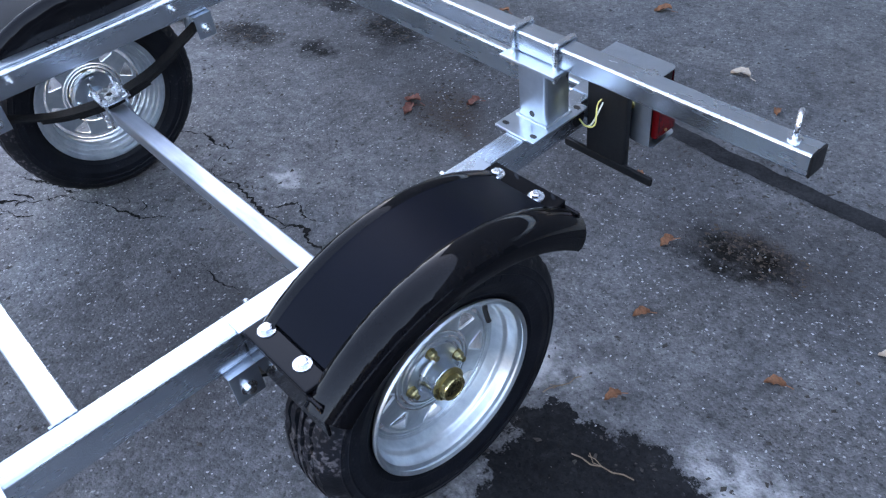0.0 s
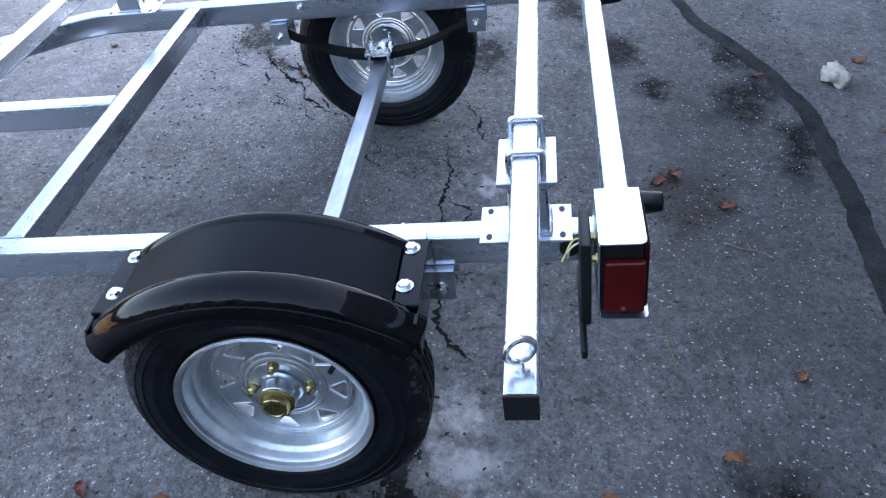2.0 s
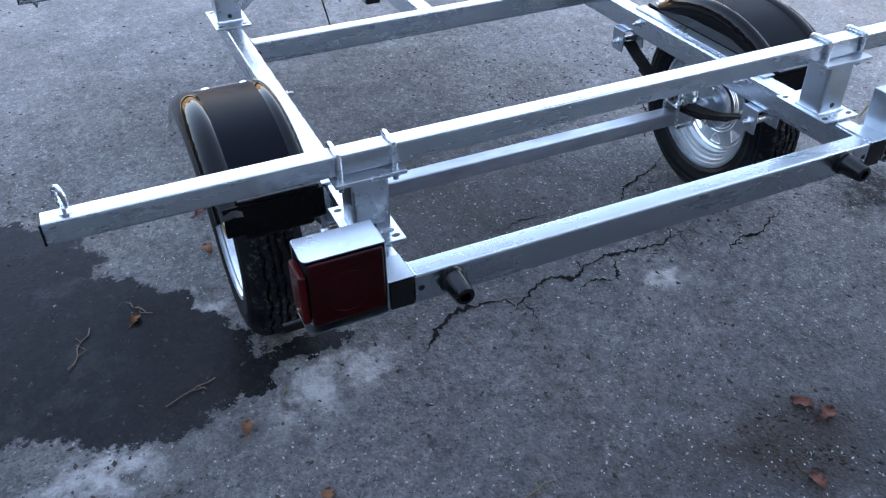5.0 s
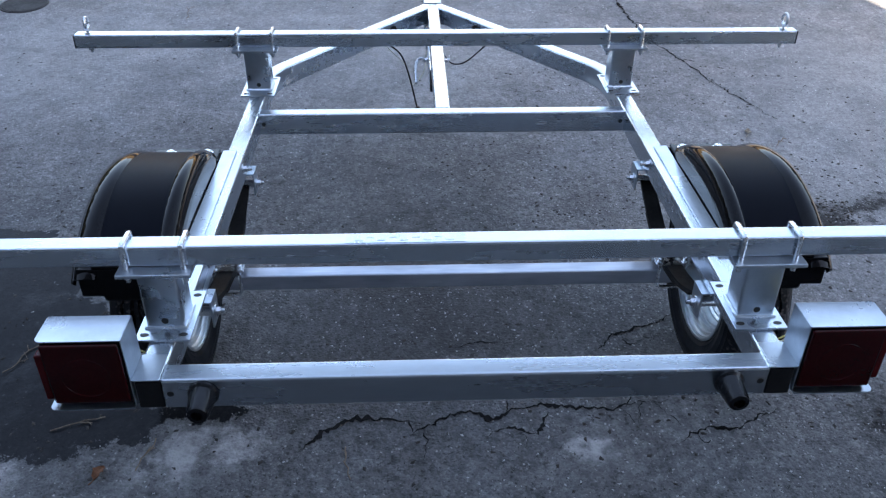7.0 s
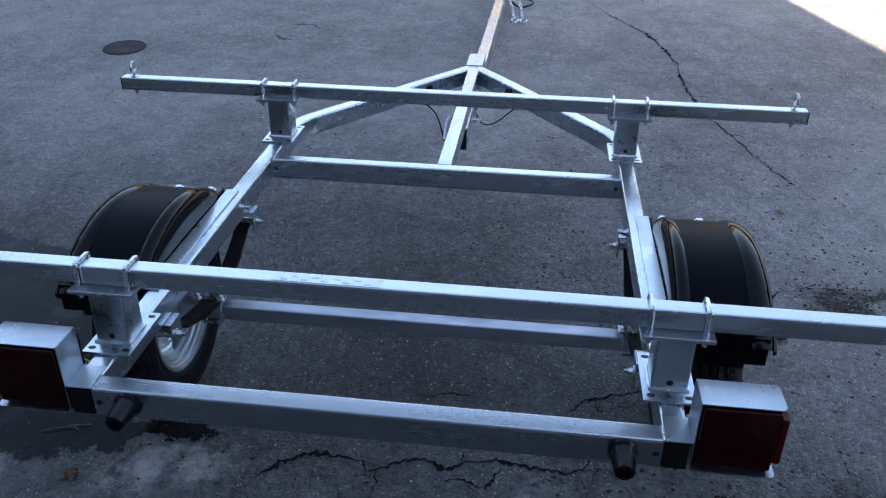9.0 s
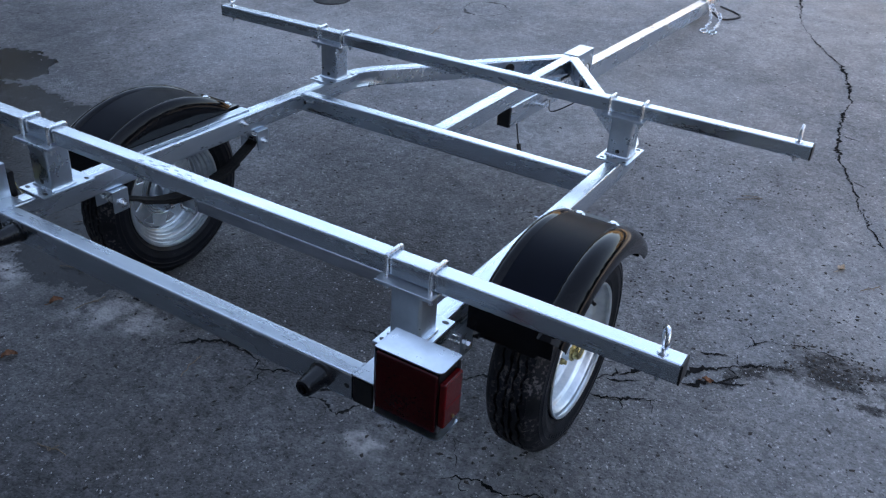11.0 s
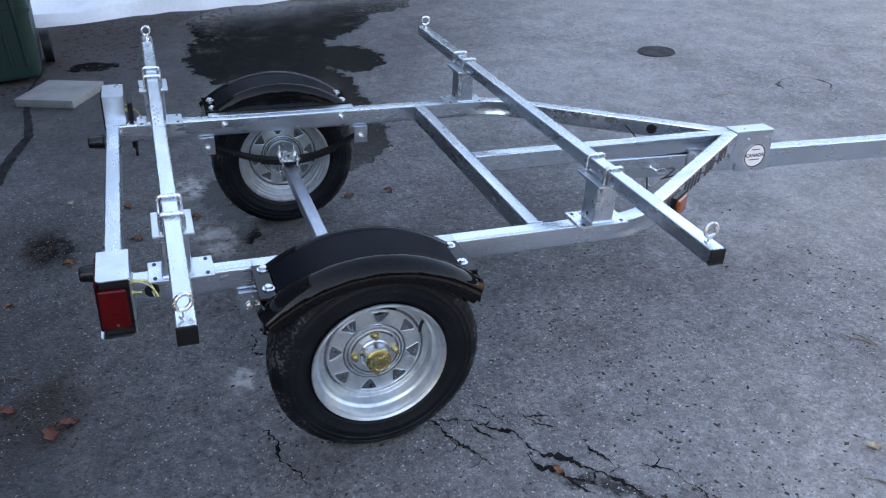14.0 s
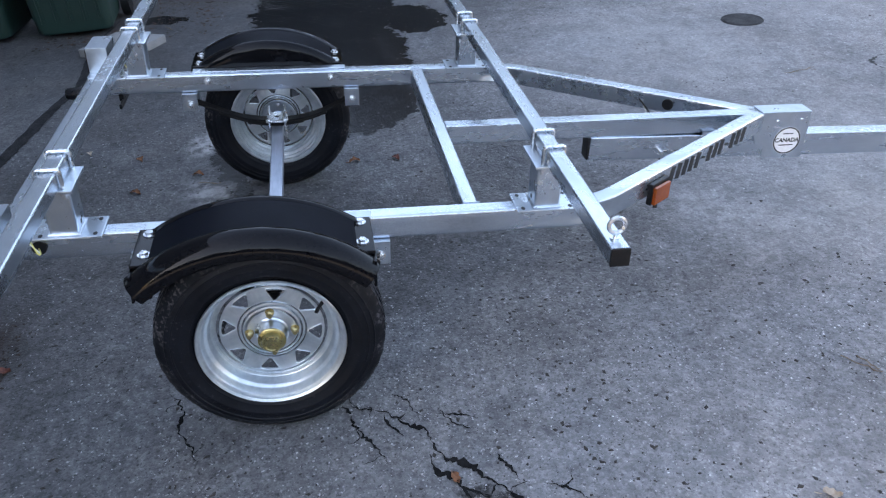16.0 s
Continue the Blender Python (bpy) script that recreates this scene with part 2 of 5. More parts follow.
def asphalt():
    m, t, b = shader("worn_asphalt")
    where = node(t, "TexCoord").outputs["Object"]

    def noise_at(scale, detail=4.0, rough=0.55):
        n = node(t, "TexNoise", Scale=scale, Detail=detail, Roughness=rough)
        t.links.new(where, n.inputs["Vector"])
        return n

    def cells_at(scale, feature="F1"):
        n = node(t, "TexVoronoi", Scale=scale)
        n.feature = feature
        t.links.new(where, n.inputs["Vector"])
        return n

    broad, medium, fine = noise_at(0.9, 6), noise_at(5.0, 6, 0.65), noise_at(90.0, 3)
    patchy, mottle = noise_at(2.3, 5, 0.6), noise_at(17.0, 5, 0.62)
    stones, small, large = cells_at(120.0), cells_at(235.0), cells_at(62.0)
    level = maths(t, "ADD", maths(t, "MULTIPLY", broad.outputs[0], 0.4), maths(t, "MULTIPLY", medium.outputs[0], 0.6))
    colour = mixed(t, ranged(t, level, 0.36, 0.64), (0.060, 0.0615, 0.064), (0.120, 0.122, 0.125))
    colour = mixed(t, 1.0, colour, ranged(t, mottle.outputs[0], 0.33, 0.67, 0.82, 1.18), "MULTIPLY")
    colour = mixed(t, 1.0, colour, ranged(t, noise_at(46.0, 4, 0.65).outputs[0], 0.34, 0.66, 0.78, 1.22), "MULTIPLY")
    # aggregate: each stone its own tone, with dark pits between
    for cells, low, high in ((stones, 0.70, 1.30), (small, 0.72, 1.28), (large, 0.78, 1.22)):
        colour = mixed(t, 1.0, colour, ranged(t, cells.outputs["Color"], 0.0, 1.0, low, high), "MULTIPLY")
    pits = maths(t, "MULTIPLY", ranged(t, fine.outputs[0], 0.61, 0.67), 0.85)
    colour = mixed(t, pits, colour, (0.014, 0.014, 0.015))
    # smudges and hollows where the surface has broken away
    smudge = maths(t, "MULTIPLY", ranged(t, noise_at(24.0, 5, 0.7).outputs[0], 0.565, 0.65), ranged(t, medium.outputs[0], 0.58, 0.44))
    colour = mixed(t, maths(t, "MULTIPLY", smudge, 0.85), colour, mixed(t, 1.0, colour, (0.30, 0.30, 0.30), "MULTIPLY"))
    flecks = maths(t, "MULTIPLY", ranged(t, noise_at(62.0, 4, 0.62).outputs[0], 0.60, 0.66), ranged(t, patchy.outputs[0], 0.62, 0.42, 0.25, 1.0))
    colour = mixed(t, maths(t, "MULTIPLY", flecks, 0.75), colour, (0.020, 0.019, 0.019))
    # pale chips worn bare, thicker in some places than in others
    crowd = ranged(t, patchy.outputs[0], 0.40, 0.62, 0.35, 1.0)
    for cells, rare, size, pale in ((stones, 0.875, 0.32, 0.48), (small, 0.90, 0.34, 0.40)):
        chip = maths(t, "MULTIPLY", maths(t, "GREATER_THAN", cells.outputs["Color"], rare), maths(t, "LESS_THAN", cells.outputs["Distance"], size))
        chip = maths(t, "MULTIPLY", maths(t, "MULTIPLY", chip, crowd), ranged(t, mottle.outputs[0], 0.40, 0.58, 0.25, 1.0))
        colour = mixed(t, maths(t, "MULTIPLY", chip, 0.85), colour, (pale, pale, pale * 0.99))
    # warmer and cooler areas
    colour = mixed(t, ranged(t, patchy.outputs[0], 0.38, 0.62), mixed(t, 1.0, colour, (1.05, 1.0, 0.96), "MULTIPLY"), colour)
    # ragged coordinates for the stains and the painted light
    shift = node(t, "VectorMath")
    shift.operation = "MULTIPLY_ADD"
    ragged = noise_at(5.5, 6, 0.7)
    t.links.new(ragged.outputs["Color"], shift.inputs[0])
    shift.inputs[1].default_value = (0.34, 0.34, 0)
    t.links.new(where, shift.inputs[2])

    slight = node(t, "VectorMath")
    slight.operation = "MULTIPLY_ADD"
    t.links.new(noise_at(8.0, 8, 0.74).outputs["Color"], slight.inputs[0])
    slight.inputs[1].default_value = (0.30, 0.30, 0)
    t.links.new(where, slight.inputs[2])

    def ground_patch(x, y, rx, ry, turn=0.0, edge=0.84, crisp=0.0):
        if crisp:
            p = node(t, "Mapping", Location=(x + 0.15, y + 0.15, 0), Rotation=(0, 0, radians(turn)), Scale=(rx, ry, 1))
            p.vector_type = "TEXTURE"
            t.links.new(slight.outputs[0], p.inputs[0])
            n = node(t, "VectorMath")
            n.operation = "LENGTH"
            t.links.new(p.outputs[0], n.inputs[0])
            return ranged(t, n.outputs["Value"], 1.0, crisp)
        p = node(t, "Mapping", Location=(x + 0.17, y + 0.17, 0), Rotation=(0, 0, radians(turn)), Scale=(rx, ry, 1))
        p.vector_type = "TEXTURE"
        t.links.new(shift.outputs[0], p.inputs[0])
        n = node(t, "VectorMath")
        n.operation = "LENGTH"
        t.links.new(p.outputs[0], n.inputs[0])
        return ranged(t, n.outputs["Value"], 1.0, edge)

    def most(values):
        out = values[0]
        for v in values[1:]:
            out = maths(t, "MAXIMUM", out, v)
        return out

    crust = maths(t, "MULTIPLY", ranged(t, noise_at(31.0, 6, 0.72).outputs[0], 0.42, 0.58, 0.10, 1.0), ranged(t, mottle.outputs[0], 0.36, 0.56, 0.25, 1.0))
    dust = most([ground_patch(*v, 0.2) for v in (
        (-0.62, -0.34, 0.20, 0.10, 10), (-1.05, -0.34, 0.22, 0.12, 0),
        (-0.60, -0.27, 0.17, 0.09, 75), (-0.48, -0.27, 0.13, 0.09, 20), (-0.76, 0.04, 0.10, 0.05, -50), (0.33, -0.31, 0.12, 0.07, 0), (0.60, -0.15, 0.20, 0.10, 60), (-0.05, 1.4, 0.35, 0.2, 20), (-1.9, 0.0, 0.5, 0.4, 0))])
    colour = mixed(t, maths(t, "MULTIPLY", maths(t, "MULTIPLY", dust, crust), 0.62), colour, (0.24, 0.24, 0.245))
    glare = most([ground_patch(*v, crisp=0.35) for v in ((-0.635, -0.305, 0.12, 0.075, 30), (-0.485, -0.277, 0.10, 0.055, 0), (-0.56, -0.24, 0.09, 0.04, 20), (-1.07, -0.34, 0.13, 0.08, 0), (-0.75, 0.04, 0.07, 0.035, -50), (0.316, -0.308, 0.07, 0.05, 0))])
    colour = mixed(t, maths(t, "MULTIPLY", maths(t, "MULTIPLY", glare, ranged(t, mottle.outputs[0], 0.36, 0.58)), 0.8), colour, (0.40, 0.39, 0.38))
    # glare and sheen near the sunlit ground, painted as paler asphalt
    painted_sheen = most([ground_patch(*v, 0.25) for v in ((0.4, 4.2, 5.0, 2.9, 0), (-2.6, 4.6, 3.0, 2.4, 0), (-2.6, 3.0, 2.2, 1.7, 0), (-1.6, 1.9, 1.4, 1.2, 0), (2.0, 1.2, 1.9, 2.0, -15), (-0.2, 2.1, 1.9, 1.2, 0))])
    colour = mixed(t, maths(t, "MULTIPLY", painted_sheen, 0.55), colour, mixed(t, ranged(t, level, 0.36, 0.64), (0.060, 0.061, 0.062), (0.088, 0.089, 0.090)))
    colour = mixed(t, maths(t, "MULTIPLY", painted_sheen, 0.85), colour, mixed(t, 1.0, colour, (3.2, 3.14, 3.1), "MULTIPLY"))
    # broad areas beside, behind and under the trailer, multiplied darker
    darker = most([ground_patch(*v, 0.2) for v in ((-2.95, -0.8, 1.9, 1.6, 0), (-2.2, -0.75, 1.3, 0.75, 0), (-3.9, -0.6, 0.7, 1.4, 0), (0.35, -1.02, 1.9, 0.62, 0), (-0.75, -0.95, 0.8, 0.4, 0), (-0.1, 0.15, 0.55, 0.6, 0))])
    colour = mixed(t, maths(t, "MULTIPLY", darker, 0.85), colour, mixed(t, 1.0, colour, (0.36, 0.36, 0.37), "MULTIPLY"))
    litter = most([ground_patch(*v, 0.3) for v in ((-3.75, -0.7, 0.55, 0.9, 0), (-4.1, -0.6, 0.50, 1.6, 0), (-3.9, -1.3, 0.6, 0.9, 0), (-4.05, 0.6, 0.4, 0.9, 0), (-3.2, -1.0, 0.5, 0.35, 0), (0.22, -0.83, 0.26, 0.15, -20), (-0.75, -0.91, 0.22, 0.11, 15))])
    colour = mixed(t, maths(t, "MULTIPLY", maths(t, "MULTIPLY", litter, ranged(t, medium.outputs[0], 0.30, 0.52)), 0.9), colour, (0.020, 0.013, 0.010))
    wet = most([ground_patch(*v, crisp=0.93) for v in WET])
    grime = maths(t, "MULTIPLY", most([ground_patch(*v, crisp=0.45) for v in GRIME]), ranged(t, mottle.outputs[0], 0.28, 0.50))
    colour = mixed(t, maths(t, "MULTIPLY", grime, 0.9), colour, mixed(t, 1.0, colour, (0.14, 0.135, 0.13), "MULTIPLY"))
    wet = maths(t, "MULTIPLY", wet, ranged(t, medium.outputs[0], 0.30, 0.46, 0.84, 1.0))
    colour = mixed(t, maths(t, "MULTIPLY", wet, 0.91), colour, (0.007, 0.007, 0.008))
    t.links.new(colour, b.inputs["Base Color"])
    t.links.new(ranged(t, wet, 0, 1, 0.80, 0.13), b.inputs["Roughness"])
    t.links.new(ranged(t, maths(t, "MAXIMUM", wet, grime), 0, 1, 0.5, 0.08), b.inputs["Specular IOR Level"])
    height = maths(t, "ADD", maths(t, "MULTIPLY", stones.outputs["Distance"], -0.8), maths(t, "MULTIPLY", fine.outputs[0], 0.6))
    height = maths(t, "ADD", height, maths(t, "MULTIPLY", small.outputs["Distance"], -0.4))
    n = node(t, "Bump", Strength=0.55, Distance=0.006)
    t.links.new(ranged(t, wet, 0, 1, 0.55, 0.08), n.inputs["Strength"])
    t.links.new(height, n.inputs["Height"])
    t.links.new(n.outputs[0], b.inputs["Normal"])
    return m


ASPHALT = asphalt()


# ---- mesh helpers ----
def link(name, bm, materials, parent=None, label="", sharp=0.6):
    me = bpy.data.meshes.new(name)
    bmesh.ops.recalc_face_normals(bm, faces=bm.faces)
    bm.to_mesh(me)
    bm.free()
    for m in materials if isinstance(materials, (list, tuple)) else [materials]:
        me.materials.append(m)
    me.polygons.foreach_set("use_smooth", [True] * len(me.polygons))
    me.set_sharp_from_angle(angle=sharp)
    ob = new(name, me)
    even = ob.modifiers.new("even_shading", "WEIGHTED_NORMAL")
    even.keep_sharp, even.weight = True, 80
    ob.parent = parent
    if label:
        ob["label"] = label
    return ob


def part(name, bm, material, parent, label=""):
    return link(name, bm, material, parent, label)


def box(bm, x0, x1, y0, y1, z0, z1, bevel=0.002, segments=2, m=None):
    made = bmesh.ops.create_cube(bm, size=1)["verts"]
    bmesh.ops.scale(bm, vec=(x1 - x0, y1 - y0, z1 - z0), verts=made)
    bmesh.ops.translate(bm, vec=((x0 + x1) / 2, (y0 + y1) / 2, (z0 + z1) / 2), verts=made)
    if bevel:
        edges = list({e for v in made for e in v.link_edges})
        out = bmesh.ops.bevel(bm, geom=edges, offset=bevel, segments=segments, profile=0.5, affect="EDGES")
        made = list({v for f in out["faces"] for v in f.verts} | {v for v in made if v.is_valid})
    if m is not None:
        bmesh.ops.transform(bm, matrix=m, verts=made)
    return made


def rod(bm, a, b, r, r2=None, seg=16):
    a, b = Vector(a), Vector(b)
    m = Matrix.Translation((a + b) / 2) @ (b - a).to_track_quat("Z", "Y").to_matrix().to_4x4()
    bmesh.ops.create_cone(bm, cap_ends=True, segments=seg, radius1=r, radius2=r if r2 is None else r2, depth=(b - a).length, matrix=m)


def loft(bm, rings, closed=False, caps=True):
    """Joins rings of points, each a closed loop of the same length."""
    rows = [[bm.verts.new(p) for p in ring] for ring in rings]
    count = len(rows[0])
    for i in range(len(rows) if closed else len(rows) - 1):
        a, b = rows[i], rows[(i + 1) % len(rows)]
        for j in range(count):
            k = (j + 1) % count
            bm.faces.new((a[j], a[k], b[k], b[j]))
    if caps and not closed:
        bm.faces.new(rows[0])
        bm.faces.new(rows[-1])
    return rows


def cable(bm, points, r, seg=8, closed=False):
    pts = [Vector(p) for p in points]
    n, rings, side = len(pts), [], None
    for i, p in enumerate(pts):
        ahead = (pts[(i + 1) % n] if closed or i < n - 1 else p) - (pts[i - 1] if closed or i else p)
        ahead.normalize()
        if side is None:
            side = ahead.orthogonal().normalized()
        side = (side - ahead * side.dot(ahead)).normalized()
        up = ahead.cross(side)
        rings.append([p + r * (math.cos(a) * side + math.sin(a) * up) for a in (2 * math.pi * k / seg for k in range(seg))])
    loft(bm, rings, closed)


def curve(points, steps=8):
    """A smooth line through the points."""
    p = [Vector(v) for v in points]
    p = [2 * p[0] - p[1], *p, 2 * p[-1] - p[-2]]
    out = []
    for i in range(1, len(p) - 2):
        for k in range(steps):
            u = k / steps
            out.append(0.5 * (2 * p[i] + (p[i + 1] - p[i - 1]) * u + (2 * p[i - 1] - 5 * p[i] + 4 * p[i + 1] - p[i + 2]) * u * u
                              + (3 * p[i] - p[i - 1] - 3 * p[i + 1] + p[i + 2]) * u ** 3))
    return out + [p[-2]]


def turned(bm, profile, seg=64, closed=False, axis="x"):
    """Turns (radius, place along the axis) round the axis."""
    rings = []
    for k in range(seg):
        a = 2 * math.pi * k / seg
        c, s = math.cos(a), math.sin(a)
        rings.append([(p, r * c, r * s) if axis == "x" else (r * c, r * s, p) for r, p in profile])
    rows = [[bm.verts.new(p) for p in ring] for ring in rings]
    for i in range(seg):
        a, b = rows[i], rows[(i + 1) % seg]
        for j in range(len(profile) - (0 if closed else 1)):
            k = (j + 1) % len(profile)
            bm.faces.new((a[j], a[k], b[k], b[j]))
    if not closed:
        for j, flip in ((0, 1), (-1, 0)):
            if profile[j][0] > 1e-5:
                bm.faces.new([r[j] for r in rows])
    bmesh.ops.remove_doubles(bm, verts=bm.verts, dist=1e-6)


def hollow(bm, m, length, width, height, wall=0.003, r=0.005, corner=4):
    """A square tube with rounded edges, open at its ends, that runs along m's x axis."""
    def loop(x, w, h, q):
        out = []
        for cx, cy, start in ((w / 2 - q, h / 2 - q, 0), (-w / 2 + q, h / 2 - q, 90), (-w / 2 + q, -h / 2 + q, 180), (w / 2 - q, -h / 2 + q, 270)):
            for k in range(corner + 1):
                a = radians(start + 90 * k / corner)
                out.append(m @ Vector((x, cx + q * math.cos(a), cy + q * math.sin(a))))
        return out
    w2, h2, q2 = width - 2 * wall, height - 2 * wall, max(r - wall, 0.0008)
    loft(bm, [loop(-length / 2, w2, h2, q2), loop(-length / 2, width, height, r), loop(length / 2, width, height, r), loop(length / 2, w2, h2, q2)], closed=True)


def bolt(bm, at, up=(0, 0, 1), size=0.0075, high=0.006, washer=True, stud=0.0):
    """A hexagon head with a washer, and a stud where it has one."""
    at, up = Vector(at), Vector(up).normalized()
    h = 0.0
    if washer:
        rod(bm, at, at + up * 0.002, size * 1.45, seg=20)
        h = 0.002
    rod(bm, at + up * h, at + up * (h + high), size, size * 0.96, seg=6)
    rod(bm, at + up * (h + high), at + up * (h + high + 0.0012), size * 0.85, size * 0.6, seg=12)
    if stud:
        rod(bm, at + up * (h + high), at + up * (h + high + stud), size * 0.5, seg=10)


# ---- the ground and what closes the place ----
bm = bmesh.new()
bmesh.ops.create_grid(bm, x_segments=2, y_segments=2, size=1500)
ground = tagged(link("ground", bm, ASPHALT), "worn grey asphalt driveway with stains, wet patches and brightness painted ahead", "driveway", kind="structure")


def ribbon(bm, points, width, z, step=0.012, wander=0.006, ragged=0.5, seed=1, broken=False):
    """A thin uneven strip that follows the points on the ground."""
    rnd = random.Random(seed)
    line = [Vector((x, y, 0)) for x, y in points]
    out = []
    for a, b in zip(line, line[1:]):
        n = max(1, round((b - a).length / step))
        out += [a.lerp(b, k / n) for k in range(n)]
    out.append(line[-1])
    drift, rows = 0.0, []
    for i, p in enumerate(out):
        ahead = (out[min(i + 1, len(out) - 1)] - out[max(i - 1, 0)]).normalized()
        side = Vector((-ahead.y, ahead.x, 0))
        drift = drift * (0.8 if broken else 0.86) + rnd.uniform(-wander, wander)
        taper = min(1.0, 0.15 + 3.0 * min(i, len(out) - 1 - i) / len(out))
        c = p + side * drift
        if broken:
            taper *= 0.22 + 1.9 * abs(noise.noise(Vector((i * 0.09, seed, 0.5))))
        rows.append([bm.verts.new(c + side * (s * width * 0.5 * taper * (1 + rnd.uniform(-ragged, ragged))) + Vector((0, 0, z))) for s in (-1, 1)])
    for a, b in zip(rows, rows[1:]):
        bm.faces.new((a[0], a[1], b[1], b[0]))


def crack(points, width, seed, twigs=6):
    """A jagged crack with side branches."""
    bm = bmesh.new()
    ribbon(bm, points, width * 1.3, 0.0016, 0.007, 0.0045, 0.9, seed, True)
    rnd = random.Random(seed + 100)
    for _ in range(twigs * 2 // 3):
        i = rnd.randrange(len(points) - 1)
        a, b = Vector(points[i]), Vector(points[i + 1])
        p, along = a.lerp(b, rnd.random()), (b - a).normalized()
        angle = math.atan2(along.y, along.x) + rnd.choice((-1, 1)) * rnd.uniform(0.5, 1.4)
        q = p + Vector((math.cos(angle), math.sin(angle))) * rnd.uniform(0.03, 0.11)
        mid = p.lerp(q, 0.5) + Vector((rnd.uniform(-1, 1), rnd.uniform(-1, 1))) * 0.02
        ribbon(bm, [p, mid, q], width * 0.5, 0.0013, 0.007, 0.0035, 0.8, rnd.randrange(9999), True)
    return tagged(link("ground_crack", bm, CRACK), "jagged dark crack in the asphalt", "crack", "cracks in the driveway", "structure")


crack([(-0.36, -0.301), (-0.306, -0.249), (-0.222, -0.213), (-0.1, -0.221), (-0.073, -0.233)], 0.008, 3, 3)
crack([(-0.099, -0.26), (-0.012, -0.207), (0.042, -0.191), (0.094, -0.215), (0.149, -0.193), (0.205, -0.172), (0.266, -0.185), (0.38, -0.199), (0.457, -0.178), (0.521, -0.174)], 0.009, 14, 6)
crack([(0.072, -0.275), (0.126, -0.249), (0.193, -0.268), (0.229, -0.196)], 0.006, 15, 2)
crack([(0.457, -0.178), (0.44, -0.21), (0.428, -0.246)], 0.004, 16, 1)
crack([(0.52, -0.30), (0.547, -0.277), (0.596, -0.262), (0.659, -0.269), (0.70, -0.247), (0.776, -0.21)], 0.006, 17, 3)
crack([(0.006, 0.024), (0.084, 0.036), (0.124, 0.042), (0.16, 0.03)], 0.004, 18, 1)
crack([(0.36, -0.02), (0.406, 0.035), (0.472, 0.069), (0.596, 0.124), (0.67, 0.17)], 0.006, 8, 4)
crack([(0.66, 0.15), (0.683, 0.185), (0.713, 0.233), (0.746, 0.269), (0.775, 0.315), (0.838, 0.331), (0.876, 0.353), (0.917, 0.40), (0.968, 0.433), (0.991, 0.467), (1.05, 0.50), (1.12, 0.52)], 0.011, 4, 8)
crack([(0.64, 0.07), (0.662, 0.126), (0.72, 0.158), (0.775, 0.171), (0.817, 0.204), (0.865, 0.22)], 0.0075, 5, 4)
crack([(0.862, 0.314), (0.915, 0.33), (0.949, 0.362), (0.974, 0.37), (1.04, 0.41)], 0.010, 19, 3)
crack([(0.722, 0.351), (0.767, 0.383), (0.799, 0.437)], 0.0075, 20, 2)
crack([(0.64, 0.255), (0.662, 0.28), (0.704, 0.30), (0.749, 0.314)], 0.005, 21, 1)
crack([(0.888, 0.457), (0.931, 0.475), (0.975, 0.501)], 0.005, 22, 1)
crack([(1.001, 0.542), (1.012, 0.575), (1.03, 0.608), (1.12, 0.64), (1.297, 0.668)], 0.006, 9, 3)
crack([(0.51, 3.64), (0.66, 3.32), (0.842, 3.037), (0.90, 2.80), (0.949, 2.61), (0.95, 2.30), (0.988, 2.04), (1.06, 1.80), (1.133, 1.60), (1.206, 1.41), (1.30, 1.22)], 0.012, 6, 4)
crack([(0.51, 3.64), (0.42, 4.1), (0.30, 4.6), (0.34, 5.4)], 0.015, 7, 2)
# a round old patch
bm = bmesh.new()
ribbon(bm, [(-1.10 + 0.128 * math.cos(a) * (1 + 0.06 * math.sin(3 * a)), 2.82 + 0.135 * math.sin(a)) for a in (k * math.pi / 9 for k in range(19))], 0.013, 0.0016, 0.010, 0.005, 0.8, 13, True)
tagged(link("ground_crack", bm, IRON), "round dark joint of an old asphalt patch", "crack", "cracks in the driveway", "structure")

bm = bmesh.new()
ribbon(bm, [(-3.2, -1.05), (-2.6, -1.12), (-2.0, -1.05), (-1.5, -1.14), (-0.925, -1.204), (-0.506, -1.207), (-0.292, -1.225), (0.224, -1.253), (0.555, -1.256), (0.75, -1.24), (0.935, -1.20), (1.10, -1.14), (1.38, -1.03), (1.693, -0.944), (2.1, -0.80), (2.8, -0.66)], 0.060, 0.003, 0.022, 0.0040, 0.07, 21)
tagged(link("trim", bm, TAR), "black tar seam along a joint in the driveway", "seam", kind="structure")

# the house behind, whose shade lies over the driveway
house = tagged(new("house"), "pale sided house with a concrete footing beside the driveway", "house")
bm = bmesh.new()
box(bm, -12, 3.88, -10, -2.47, 0.0, 0.32, 0.01)
part("footing", bm, CONCRETE, house, "pale concrete footing")
bm = bmesh.new()
for k in range(30):
    box(bm, -11.99, 3.87, -9.99, -2.48 - 0.0, 0.322 + k * 0.2, 0.318 + k * 0.2 + 0.2, 0.006, 1)
part("wall", bm, SIDING, house)
bm = bmesh.new()
loft(bm, [[(x, -10.1, 6.3), (x, -2.43, 6.3), (x, -6.2, 7.9)] for x in (-12.1, 3.90)])
part("roof", bm, SHINGLE, house)

